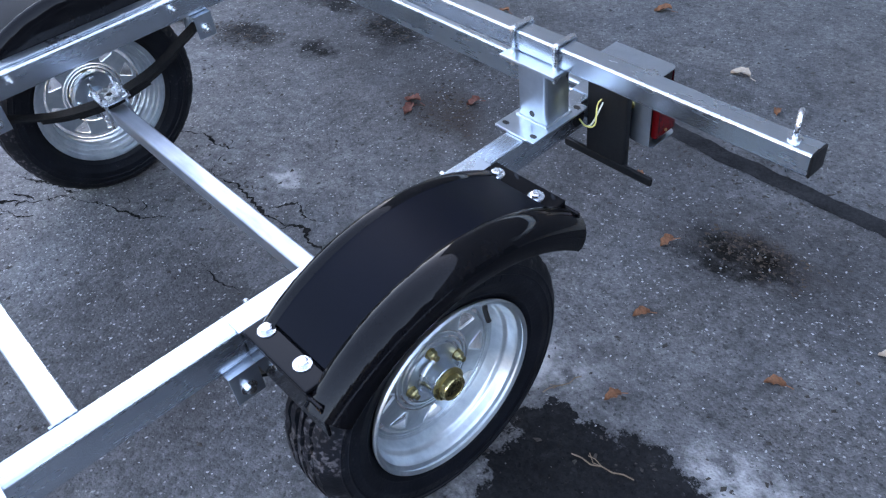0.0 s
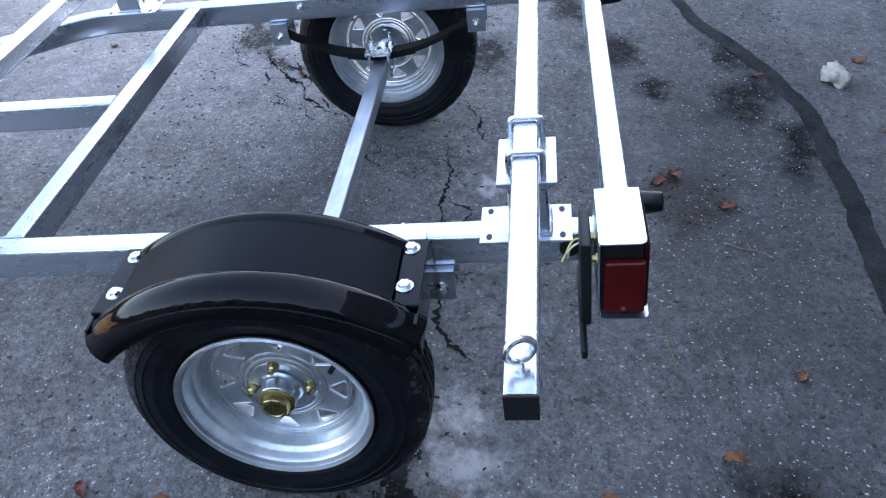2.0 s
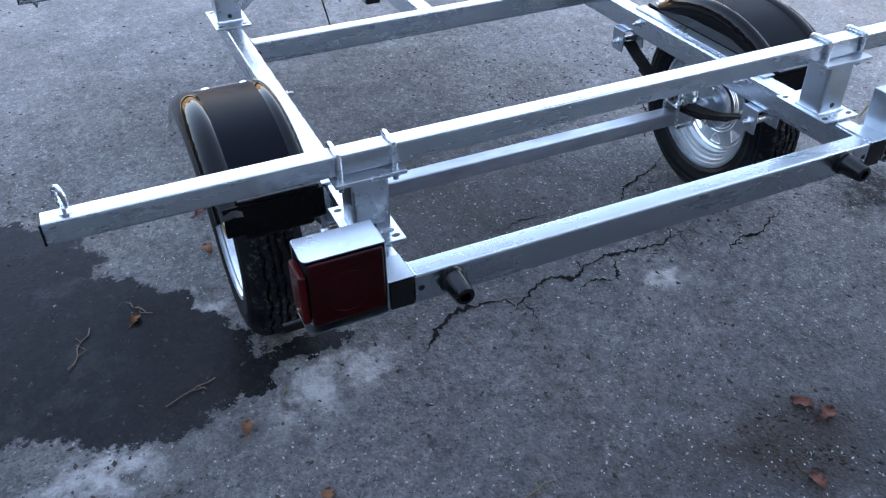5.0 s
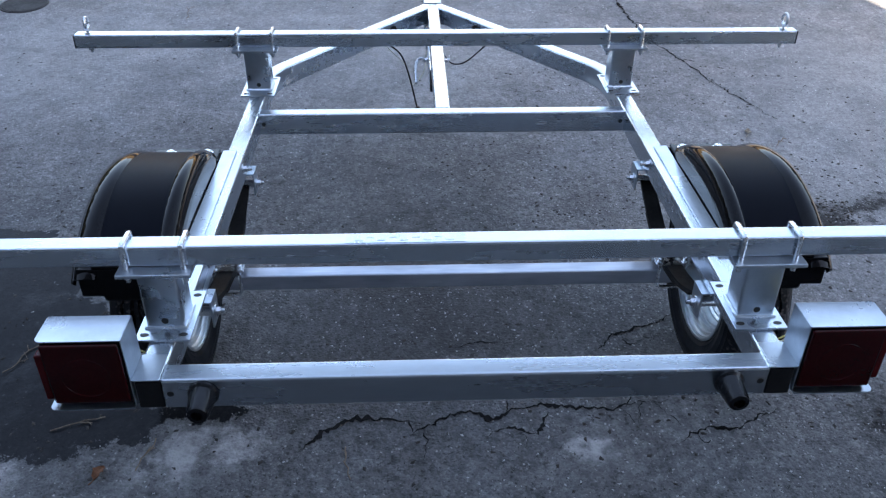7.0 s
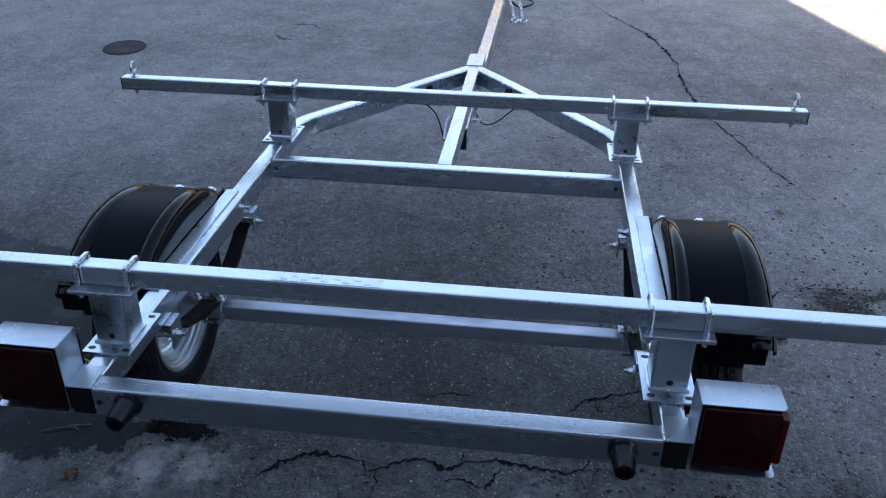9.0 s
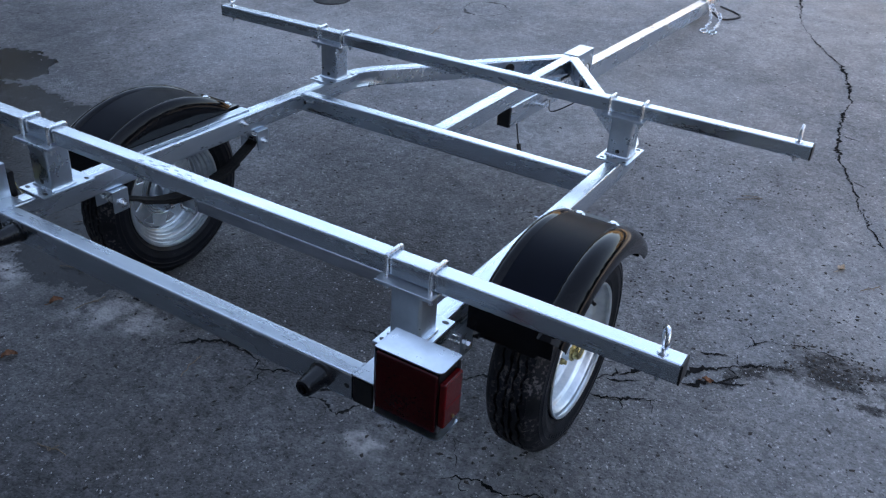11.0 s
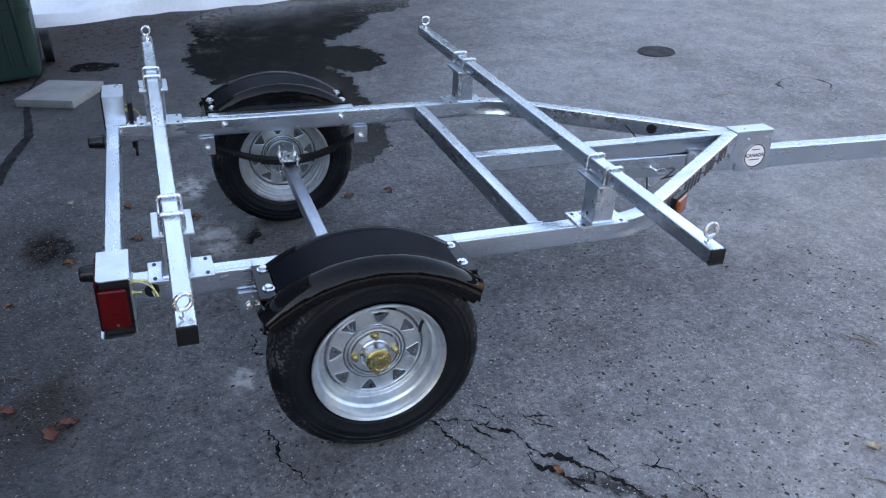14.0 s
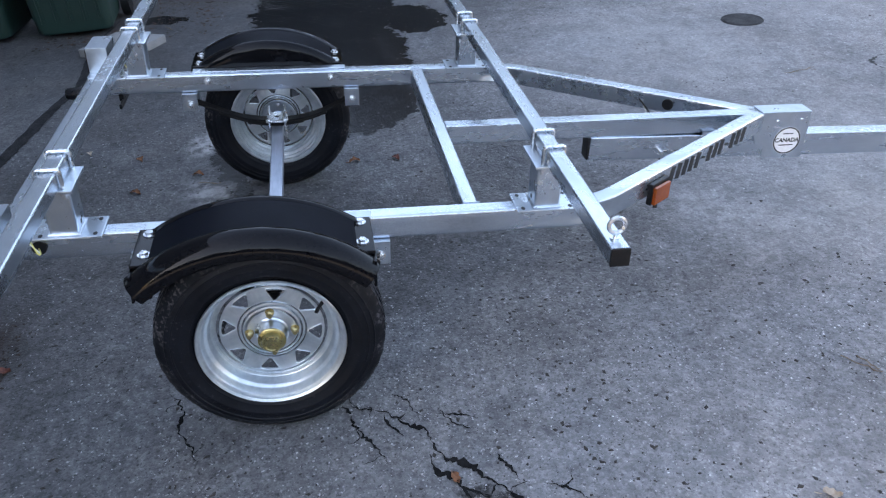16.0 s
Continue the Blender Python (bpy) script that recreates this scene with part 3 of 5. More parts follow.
# an unseen sunlit row of brown trees, added for golden gleams on fenders
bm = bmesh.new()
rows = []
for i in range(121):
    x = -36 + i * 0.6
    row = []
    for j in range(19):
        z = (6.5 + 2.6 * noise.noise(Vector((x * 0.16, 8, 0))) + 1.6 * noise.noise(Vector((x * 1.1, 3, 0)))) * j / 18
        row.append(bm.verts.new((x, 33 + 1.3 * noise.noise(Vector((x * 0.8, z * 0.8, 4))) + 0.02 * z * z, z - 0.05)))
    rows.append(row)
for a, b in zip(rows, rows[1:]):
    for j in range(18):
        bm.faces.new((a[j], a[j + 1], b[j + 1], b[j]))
tagged(link("backdrop", bm, GLEAM_TREES, sharp=3.2), "unseen sunlit row of brown trees, added for warm reflections", "trees", kind="structure")

# unseen dark evergreens added on both sides to block low sky from reflections
for side, x0, seed in ((-1, -13.0, 3), (1, 13.5, 9)):
    bm = bmesh.new()
    rows = []
    for i in range(150):
        y = -9 + i * 0.3
        spike = 1 - abs((y * 0.42 + 0.6 * noise.noise(Vector((y * 0.3, seed, 7)))) % 1.0 * 2 - 1)
        crown = (5.0 if side < 0 else 2.8) + (1.6 + 1.4 * noise.noise(Vector((math.floor(y * 0.42) * 1.7, seed, 0)))) * spike + 0.9 * abs(noise.noise(Vector((y * 1.9, seed, 2))))
        row = []
        for j in range(15):
            z = crown * j / 14
            x = x0 + side * (0.10 * z + 0.9 * noise.noise(Vector((y * 0.9, z * 0.9, seed))) + 0.4 * noise.noise(Vector((y * 2.8, z * 2.8, seed))))
            row.append(bm.verts.new((x, y, z - 0.05)))
        rows.append(row)
    for a, b in zip(rows, rows[1:]):
        for j in range(14):
            bm.faces.new((a[j], a[j + 1], b[j + 1], b[j]))
    tagged(link("backdrop", bm, UNSEEN_TREES, sharp=3.2), "unseen dark tree row, added to darken reflections", "trees", kind="structure")

# old snow along the far edge
bm = bmesh.new()
rnd = random.Random(5)
rows = []
for i in range(90):
    y = -7.0 + i * 0.13
    row = []
    for j in range(46):
        u = (j / 45) ** 1.4
        edge = -4.32 + 0.10 * noise.noise(Vector((y * 1.6, 3.1, 0))) + 0.08 * noise.noise(Vector((y * 6, 1.1, 0))) + 0.04 * noise.noise(Vector((y * 17, 5, 0)))
        x = edge - u * 5.2
        h = 0.09 + 0.13 * min(1.0, u * 3) ** 0.5 if u > 0 else -0.01
        h *= 0.8 + 0.5 * noise.noise(Vector((x * 1.8, y * 1.4, 2))) + 0.30 * noise.noise(Vector((x * 5, y * 5, 5)))
        row.append(bm.verts.new((x, y, h if u < 1 else -0.01)))
    rows.append(row)
for a, b in zip(rows, rows[1:]):
    for j in range(45):
        bm.faces.new((a[j], a[j + 1], b[j + 1], b[j]))
tagged(link("snowbank", bm, SNOW, sharp=3.2), "low bank of old white snow along the driveway's edge", "snow")


# ---- the trailer ----
trailer = tagged(new("kayak_trailer"), "galvanised steel kayak trailer with two crossbars and black fenders", "trailer")
trailer.matrix_world = pose(0, 0, 0.258, -4.4, 0, 0)
RAIL_X, TOP, LOW = 0.517, 0.212, 0.153
WIDE = 0.045


def rail(s):
    """One side of the chassis: straight beside the wheel, bent inwards to the point ahead."""
    path = [(RAIL_X, y) for y in (-0.583, -0.3, 0.0, 0.3, 0.55, 0.68)]
    turn, r = radians(36.3), 0.26
    cx, cy = RAIL_X - r, 0.6998
    arc = [(cx + r * math.cos(a), cy + r * math.sin(a)) for a in (turn * k / 14 for k in range(15))]
    end = (arc[-1][0] - 0.786 * math.sin(turn), arc[-1][1] + 0.786 * math.cos(turn))
    path += arc + [(arc[-1][0] * 0.5 + end[0] * 0.5, arc[-1][1] * 0.5 + end[1] * 0.5), end]
    rings = []
    for i, (x, y) in enumerate(path):
        a = min(max(i - 6, 0), 14) / 14
        angle = turn * a
        ox, oy = math.cos(angle), math.sin(angle)
        dent = 0.006 * math.sin(math.pi * a) ** 0.7 if 0 < a < 1 else 0.0
        w, h, q = WIDE / 2, (TOP - LOW) / 2, 0.006
        section = []
        for cu, cv, start in ((w - q, h - q, 0), (-w + q, h - q, 90), (-w + q, -h + q, 180), (w - q, -h + q, 270)):
            if start == 180:
                section += [(-w + dent * 0.75, 0.006), (-w + dent, -0.004), (-w + dent * 0.7, -0.014)]
            for k in range(4):
                t = radians(start + 30 * k)
                section.append((cu + q * math.cos(t), cv + q * math.sin(t)))
        section += [(w - dent * 0.5, -0.014), (w - dent * 0.7, -0.004), (w - dent * 0.5, 0.006)]
        rings.append([(s * (x + u * ox), y + u * oy, (TOP + LOW) / 2 + v) for u, v in section])
    bm = bmesh.new()
    loft(bm, rings)
    ob = part("side_rail", bm, GALV_ALONG, trailer, "galvanised rail bent to the tongue")
    bm = bmesh.new()
    box(bm, s * RAIL_X - 0.021, s * RAIL_X + 0.021, -0.588, -0.575, LOW + 0.001, TOP - 0.003, 0.003)
    part("end_cap", bm, BLACK, ob, "black plastic end cap")
    # nuts on the rail's inner side
    for y in (-0.548, -0.213, 0.190):
        bm = bmesh.new()
        bolt(bm, (s * (RAIL_X - WIDE / 2), y, 0.190), (-s, 0, 0), 0.0085, 0.008, stud=0.012)
        part("bolt", bm, ZINC, ob)
    # rubber grommet for the lamp's wires
    bm = bmesh.new()
    turned(bm, [(0.0, 0.0), (0.012, 0.0), (0.016, 0.003), (0.016, 0.006), (0.011, 0.007), (0.0, 0.004)], 20)
    bmesh.ops.transform(bm, matrix=pose(s * (RAIL_X + WIDE / 2 - 0.001), -0.487, 0.186, 0, 0, 0 if s > 0 else 180), verts=bm.verts)
    part("grommet", bm, BLACK, ob)
    # grommet in the bent arm
    g = Vector(arc[-1] + (0,)).lerp(Vector(end + (0,)), 0.646)
    inward = Vector((-math.cos(turn), -math.sin(turn), 0))
    p = g + inward * (WIDE / 2 - 0.001)
    bm = bmesh.new()
    turned(bm, [(0.0, 0.0), (0.014, 0.0), (0.018, 0.003), (0.018, 0.007), (0.012, 0.008), (0.0, 0.005)], 20)
    bmesh.ops.transform(bm, matrix=Matrix.Translation((s * p.x, p.y, 0.184)) @ Vector((s * inward.x, inward.y, 0)).to_track_quat("X", "Z").to_matrix().to_4x4(), verts=bm.verts)
    part("grommet", bm, BLACK, ob, "black rubber grommet in the bent arm")
    return ob, g, turn


rails = {s: rail(s) for s in (-1, 1)}


def tube(name, a, b, width, height, label="", wall=0.003, material=None):
    a, b = Vector(a), Vector(b)
    m = Matrix.Translation((a + b) / 2) @ (b - a).to_track_quat("X", "Z").to_matrix().to_4x4()
    bm = bmesh.new()
    hollow(bm, m, (b - a).length, width, height, wall)
    return part(name, bm, material or (GALV_ACROSS if abs(b.x - a.x) > abs(b.y - a.y) else GALV_ALONG), trailer, label)


MID = (TOP + LOW) / 2
rear = tube("rear_crossmember", (-0.4945, -0.567, MID), (0.4945, -0.567, MID), 0.042, 0.059)
inner = tube("inner_crossmember", (-0.4945, 0.481, MID), (0.4945, 0.481, MID), 0.038, 0.059)
for y, parent, face in ((-0.5885, rear, -1), (0.4615, inner, -1)):
    for s in (-1, 1):
        bm = bmesh.new()
        rod(bm, (s * 0.484, y, 0.184), (s * 0.484, y + 0.002, 0.184), 0.0055)
        part("hole", bm, INK, parent, "dark drilled hole")
spine = tube("centre_tube", (0, 0.5005, MID), (0, 1.634, MID), 0.042, 0.059)
# weld beads
for s in (-1, 1):
    for y in (-0.567, 0.484):
        bm = bmesh.new()
        cable(bm, [(s * 0.4945, y - 0.02 + k * 0.005, 0.2115 + 0.0008 * math.sin(k * 2.3)) for k in range(9)], 0.0022, 6)
        part("weld", bm, GALV, trailer)

# rubber stops behind
for s in (-1, 1):
    bm = bmesh.new()
    turned(bm, [(0.0, 0.0), (0.025, 0.0), (0.025, 0.006), (0.0215, 0.010), (0.0205, 0.025), (0.0175, 0.050), (0.0155, 0.054), (0.009, 0.055), (0.008, 0.047), (0.0, 0.047)], 24)
    bmesh.ops.transform(bm, matrix=pose(s * 0.430, -0.588, 0.186, 0, 0, -90), verts=bm.verts)
    part("rubber_bumper", bm, STOP, trailer, "black tapered rubber stop")


# the wheels
def tyre_mesh():
    seg = 168
    half = [(0.157, 0.046), (0.166, 0.050), (0.172, 0.056), (0.178, 0.0595), (0.181, 0.0592), (0.190, 0.0625), (0.196, 0.0645), (0.198, 0.0655), (0.201, 0.0655), (0.204, 0.0650),
            (0.213, 0.0650), (0.2145, 0.0662), (0.217, 0.0662), (0.2185, 0.0648), (0.226, 0.0630), (0.2275, 0.0638), (0.2295, 0.0635), (0.231, 0.0612), (0.239, 0.0570), (0.2455, 0.0515), (0.2505, 0.0460), (0.2535, 0.0415)]
    tread = [0.0415, 0.030, 0.0280, 0.0250, 0.023, 0.0112, 0.009, 0.0058, 0.0036]
    depth = [0, 0, 1, 1, 0, 0, 1, 1, 0]
    bm = bmesh.new()
    rings = []
    for k in range(seg):
        a = 2 * math.pi * k / seg
        c, s = math.cos(a), math.sin(a)
        zig = 0.0026 * (1 if (k // 3) % 2 else -1)
        cut = (k % 4) < 1
        ring = [(r - (0.0012 if cut and r > 0.244 else 0.0), x) for r, x in half]
        up = [(0.2575 - 1.9 * x * x - (0.0075 if d else 0) - (0.0018 if cut and i < 2 else 0), x + (zig if 0 < i < 8 else 0)) for i, (x, d) in enumerate(zip(tread, depth))]
        down = [(0.2575 - 1.9 * x * x - (0.0075 if d else 0) - (0.0018 if cut and i < 2 else 0), -x + (zig if 0 < i < 8 else 0)) for i, (x, d) in reversed(list(enumerate(zip(tread, depth))))]
        other = [(r, -x) for r, x in reversed(ring)]
        rings.append([(x, r * c, r * s) for r, x in ring + up + down + other])
    loft(bm, rings, closed=True)
    return bm


def wheel(s):
    m = pose(s * 0.65, 0, 0, 0, 0, 0 if s > 0 else 180)
    bm = bmesh.new()
    outer = [(0.1610, 0.0610), (0.1645, 0.0630), (0.1665, 0.0600), (0.1650, 0.0540), (0.1580, 0.0510), (0.1545, 0.0450), (0.1530, 0.0350), (0.1500, 0.0310), (0.1460, 0.0285),
             (0.1440, 0.0240), (0.1415, 0.0100), (0.1400, 0.0060), (0.1370, 0.0040), (0.1335, 0.0035), (0.1320, 0.0010), (0.1320, -0.0160), (0.1335, -0.0195), (0.1378, -0.0205), (0.1392, -0.0225), (0.1400, -0.0300), (0.1470, -0.0315), (0.1490, -0.0335), (0.1500, -0.0410), (0.1560, -0.0425), (0.1575, -0.0445), (0.1585, -0.0490), (0.1650, -0.0500), (0.1665, -0.0550), (0.1620, -0.0560)]
    turned(bm, outer + [(r - 0.003, x + (0.001 if x < 0 else -0.001)) for r, x in reversed(outer)], 96, closed=True)
    rim = part("wheel", bm, RIM, trailer, "galvanised spoke rim with a black tyre")
    rim.matrix_basis = m

    def child(name, bm, material, label=""):
        return part(name, bm, material, rim, label)

    # the disc with its eight windows
    bm = bmesh.new()
    rings = []
    loops = [[(0.1322 * math.cos(a), 0.1322 * math.sin(a)) for a in (2 * math.pi * k / 64 for k in range(64))],
             [(0.030 * math.cos(a), 0.030 * math.sin(a)) for a in (2 * math.pi * k / 24 for k in range(24))]]
    for r in (0.125, 0.118, 0.0785, 0.0740, 0.0695, 0.0650, 0.0605, 0.0560):
        rings.append([(r * math.cos(a), r * math.sin(a)) for a in (2 * math.pi * k / 48 for k in range(48))])
    for k in range(8):
        a = radians(82 + 45 * k)
        c, sn = math.cos(a), math.sin(a)
        shape = [(0.0810, -0.003), (0.0810, 0.003), (0.1045, 0.0200), (0.1085, 0.0214), (0.1115, 0.017), (0.1130, 0.0), (0.1115, -0.017), (0.1085, -0.0214), (0.1045, -0.0200)]
        loops.append([(u * c - v * sn, u * sn + v * c) for u, v in shape])
    edges = []
    for loop in loops:
        vs = [bm.verts.new((0.0, y, z)) for y, z in loop]
        edges += [bm.edges.new((vs[i], vs[(i + 1) % len(vs)])) for i in range(len(vs))]
    for ring in rings:
        vs = [bm.verts.new((0.0, y, z)) for y, z in ring]
        edges += [bm.edges.new((vs[i], vs[(i + 1) % len(vs)])) for i in range(len(vs))]
    bmesh.ops.triangle_fill(bm, edges=edges, use_beauty=True)
    out = bmesh.ops.extrude_face_region(bm, geom=bm.faces[:])
    lifted = [v for v in out["geom"] if isinstance(v, bmesh.types.BMVert)]
    bmesh.ops.translate(bm, vec=(0.004, 0, 0), verts=lifted)

    def swell(r):
        u = min(1.0, max(0.0, (0.0800 - r) / 0.0270))
        return u * u * (3 - 2 * u)

    for v in bm.verts:
        r = math.hypot(v.co.y, v.co.z)
        v.co.x += 0.003 * max(0.0, 1 - abs(r - 0.097) / 0.028) + 0.0055 * swell(r) - 0.003 * min(1.0, max(0.0, (r - 0.118) / 0.008))
    child("disc", bm, RIM, "disc with eight triangular windows")
    # folded lips beside the windows
    for k in range(8):
        a = radians(82 + 45 * k)
        bm = bmesh.new()
        pts = [(0.0807, -0.004), (0.0807, 0.004), (0.1048, 0.0208), (0.1088, 0.0218), (0.1120, 0.017), (0.1134, 0.0), (0.1120, -0.017), (0.1088, -0.0218), (0.1048, -0.0208)]
        cable(bm, [(0.0060, u * math.cos(a) - v * math.sin(a), u * math.sin(a) + v * math.cos(a)) for u, v in pts], 0.0010, 6, closed=True)
        child("window_lip", bm, RIM)
    bm = bmesh.new()
    turned(bm, [(0.030, 0.008), (0.0385, 0.0125), (0.0360, 0.0140), (0.0335, 0.0165), (0.0320, 0.0210), (0.0315, 0.040), (0.029, 0.043), (0.0, 0.043)], 40)
    child("hub", bm, GALV, "galvanised hub")
    bm = bmesh.new()
    turned(bm, [(0.0, 0.040), (0.0300, 0.040), (0.0312, 0.042), (0.0312, 0.0455), (0.0285, 0.0475), (0.0245, 0.048), (0.0235, 0.0565), (0.0215, 0.0595), (0.0170, 0.0605), (0.0160, 0.0595), (0.0, 0.0592)], 40)
    child("hub_cap", bm, BRASS, "yellow zinc hub cap")
    for k in range(4):
        a = radians(2 + 90 * k)
        y, z = 0.0508 * math.cos(a), 0.0508 * math.sin(a)
        bm = bmesh.new()
        rod(bm, (0.0090, y, z), (0.0115, y, z), 0.0105, 0.0098, 20)
        rod(bm, (0.0115, y, z), (0.0190, y, z), 0.0092, 0.0088, 6)
        rod(bm, (0.0190, y, z), (0.0215, y, z), 0.0080, 0.0055, 12)
        rod(bm, (0.0215, y, z), (0.0275, y, z), 0.0050, seg=12)
        child("lug_nut", bm, NUT, "yellow zinc lug nut")
    bm = bmesh.new()
    a = radians(32)
    cable(bm, [(x, r * math.cos(a), r * math.sin(a)) for r, x in ((0.1415, 0.012), (0.131, 0.022), (0.123, 0.034), (0.120, 0.040))], 0.0045, 10)
    child("valve_stem", bm, BLACK, "black rubber valve stem")
    bm = bmesh.new()
    turned(bm, [(0.0, -0.05), (0.026, -0.05), (0.028, -0.03), (0.058, -0.028), (0.062, -0.024), (0.062, -0.010), (0.058, -0.006), (0.0, -0.006)], 40)
    child("hub_back", bm, GALV, "inner hub flange")
    for k in range(4):
        a = radians(2 + 90 * k)
        bm = bmesh.new()
        bolt(bm, (-0.028, 0.0508 * math.cos(a), 0.0508 * math.sin(a)), (-1, 0, 0), 0.007, 0.004, False)
        child("stud", bm, ZINC)
    tyre = child("tyre", tyre_mesh(), RUBBER, "black trailer tyre with ribbed tread")
    bm = bmesh.new()
    for middle, count in ((250, 9), (75, 7)):
        for k in range(count):
            a = radians(middle + (k - count / 2) * 5.2)
            box(bm, -0.0006, 0.0006, -0.0055, 0.0055, -0.0028, 0.0028, 0.0, m=Matrix.Rotation(a, 4, "X") @ Matrix.Translation((0.0652, 0.207, 0)) @ Matrix.Rotation(0.05, 4, "Z"))
    lettering = part("raised_lettering", bm, RUBBER, rim)
    lettering["kind"] = "stuff"


for s in (-1, 1):
    wheel(s)

# axle, springs and hangers
axle = tube("axle", (-0.60, 0, 0), (0.60, 0, 0), 0.040, 0.040, "square steel axle tube", material=AXLE_STEEL)


def leaf(bm, points, width, thick, x):
    rings = []
    pts = curve(points, 6)
    for i, p in enumerate(pts):
        d = (pts[min(i + 1, len(pts) - 1)] - pts[max(i - 1, 0)]).normalized()
        n = Vector((0, -d.z, d.y)) * thick / 2
        rings.append([Vector((x + u * width / 2, p.y, p.z)) + n * v for u, v in ((-1, -1), (1, -1), (1, 1), (-1, 1))])
    loft(bm, rings)


for s in (-1, 1):
    x = s * RAIL_X
    bm = bmesh.new()
    leaf(bm, [(0, -0.272, 0.118), (0, -0.21, 0.091), (0, -0.12, 0.055), (0, 0, 0.038), (0, 0.11, 0.050), (0, 0.20, 0.084), (0, 0.256, 0.114)], 0.037, 0.0060, x)
    spring = part("leaf_spring", bm, SPRING, trailer, "black leaf spring")
    bm = bmesh.new()
    leaf(bm, [(0, -0.19, 0.074), (0, -0.10, 0.042), (0, 0, 0.0305), (0, 0.10, 0.040), (0, 0.17, 0.063)], 0.037, 0.0060, x)
    part("leaf", bm, SPRING, spring)
    bm = bmesh.new()
    leaf(bm, [(0, -0.10, 0.036), (0, 0, 0.0235), (0, 0.09, 0.033)], 0.037, 0.0055, x)
    part("leaf", bm, SPRING, spring)
    bm = bmesh.new()
    box(bm, x - 0.042, x + 0.042, -0.036, 0.036, 0.042, 0.048, 0.0015)
    plate = part("spring_plate", bm, ZINC, trailer, "zinc plate clamped over the spring")
    bm = bmesh.new()
    rod(bm, (x, 0, 0.0482), (x, 0, 0.0488), 0.007)
    part("hole", bm, INK, plate)
    for y in (-0.027, 0.027):
        bm = bmesh.new()
        cable(bm, [(x - 0.030, y, 0.078), (x - 0.030, y, -0.016), (x - 0.024, y, -0.024), (x + 0.024, y, -0.024), (x + 0.030, y, -0.016), (x + 0.030, y, 0.078)], 0.0042, 8)
        for u in (-1, 1):
            bolt(bm, (x + u * 0.030, y, 0.048), (0, 0, 1), 0.008, 0.007)
        part("u_bolt", bm, ZINC, plate)
    for y in (-0.276, 0.258):
        bm = bmesh.new()
        for u in (-1, 1):
            box(bm, x + u * 0.0345 - 0.002, x + u * 0.0345 + 0.002, y - 0.024, y + 0.024, 0.092, 0.1525, 0.0012)
        box(bm, x - 0.0365, x + 0.0365, y - 0.024, y + 0.024, 0.1488, 0.1526, 0.001)
        hanger = part("spring_hanger", bm, GALV, trailer, "folded galvanised spring hanger")
        bm = bmesh.new()
        rod(bm, (x - 0.034, y, 0.116), (x + 0.034, y, 0.116), 0.010)
        bolt(bm, (x - s * 0.0365, y, 0.116), (-s, 0, 0), 0.009, 0.008, stud=0.008)
        bolt(bm, (x + s * 0.0365, y, 0.116), (s, 0, 0), 0.009, 0.007)
        part("bolt", bm, ZINC, hanger)


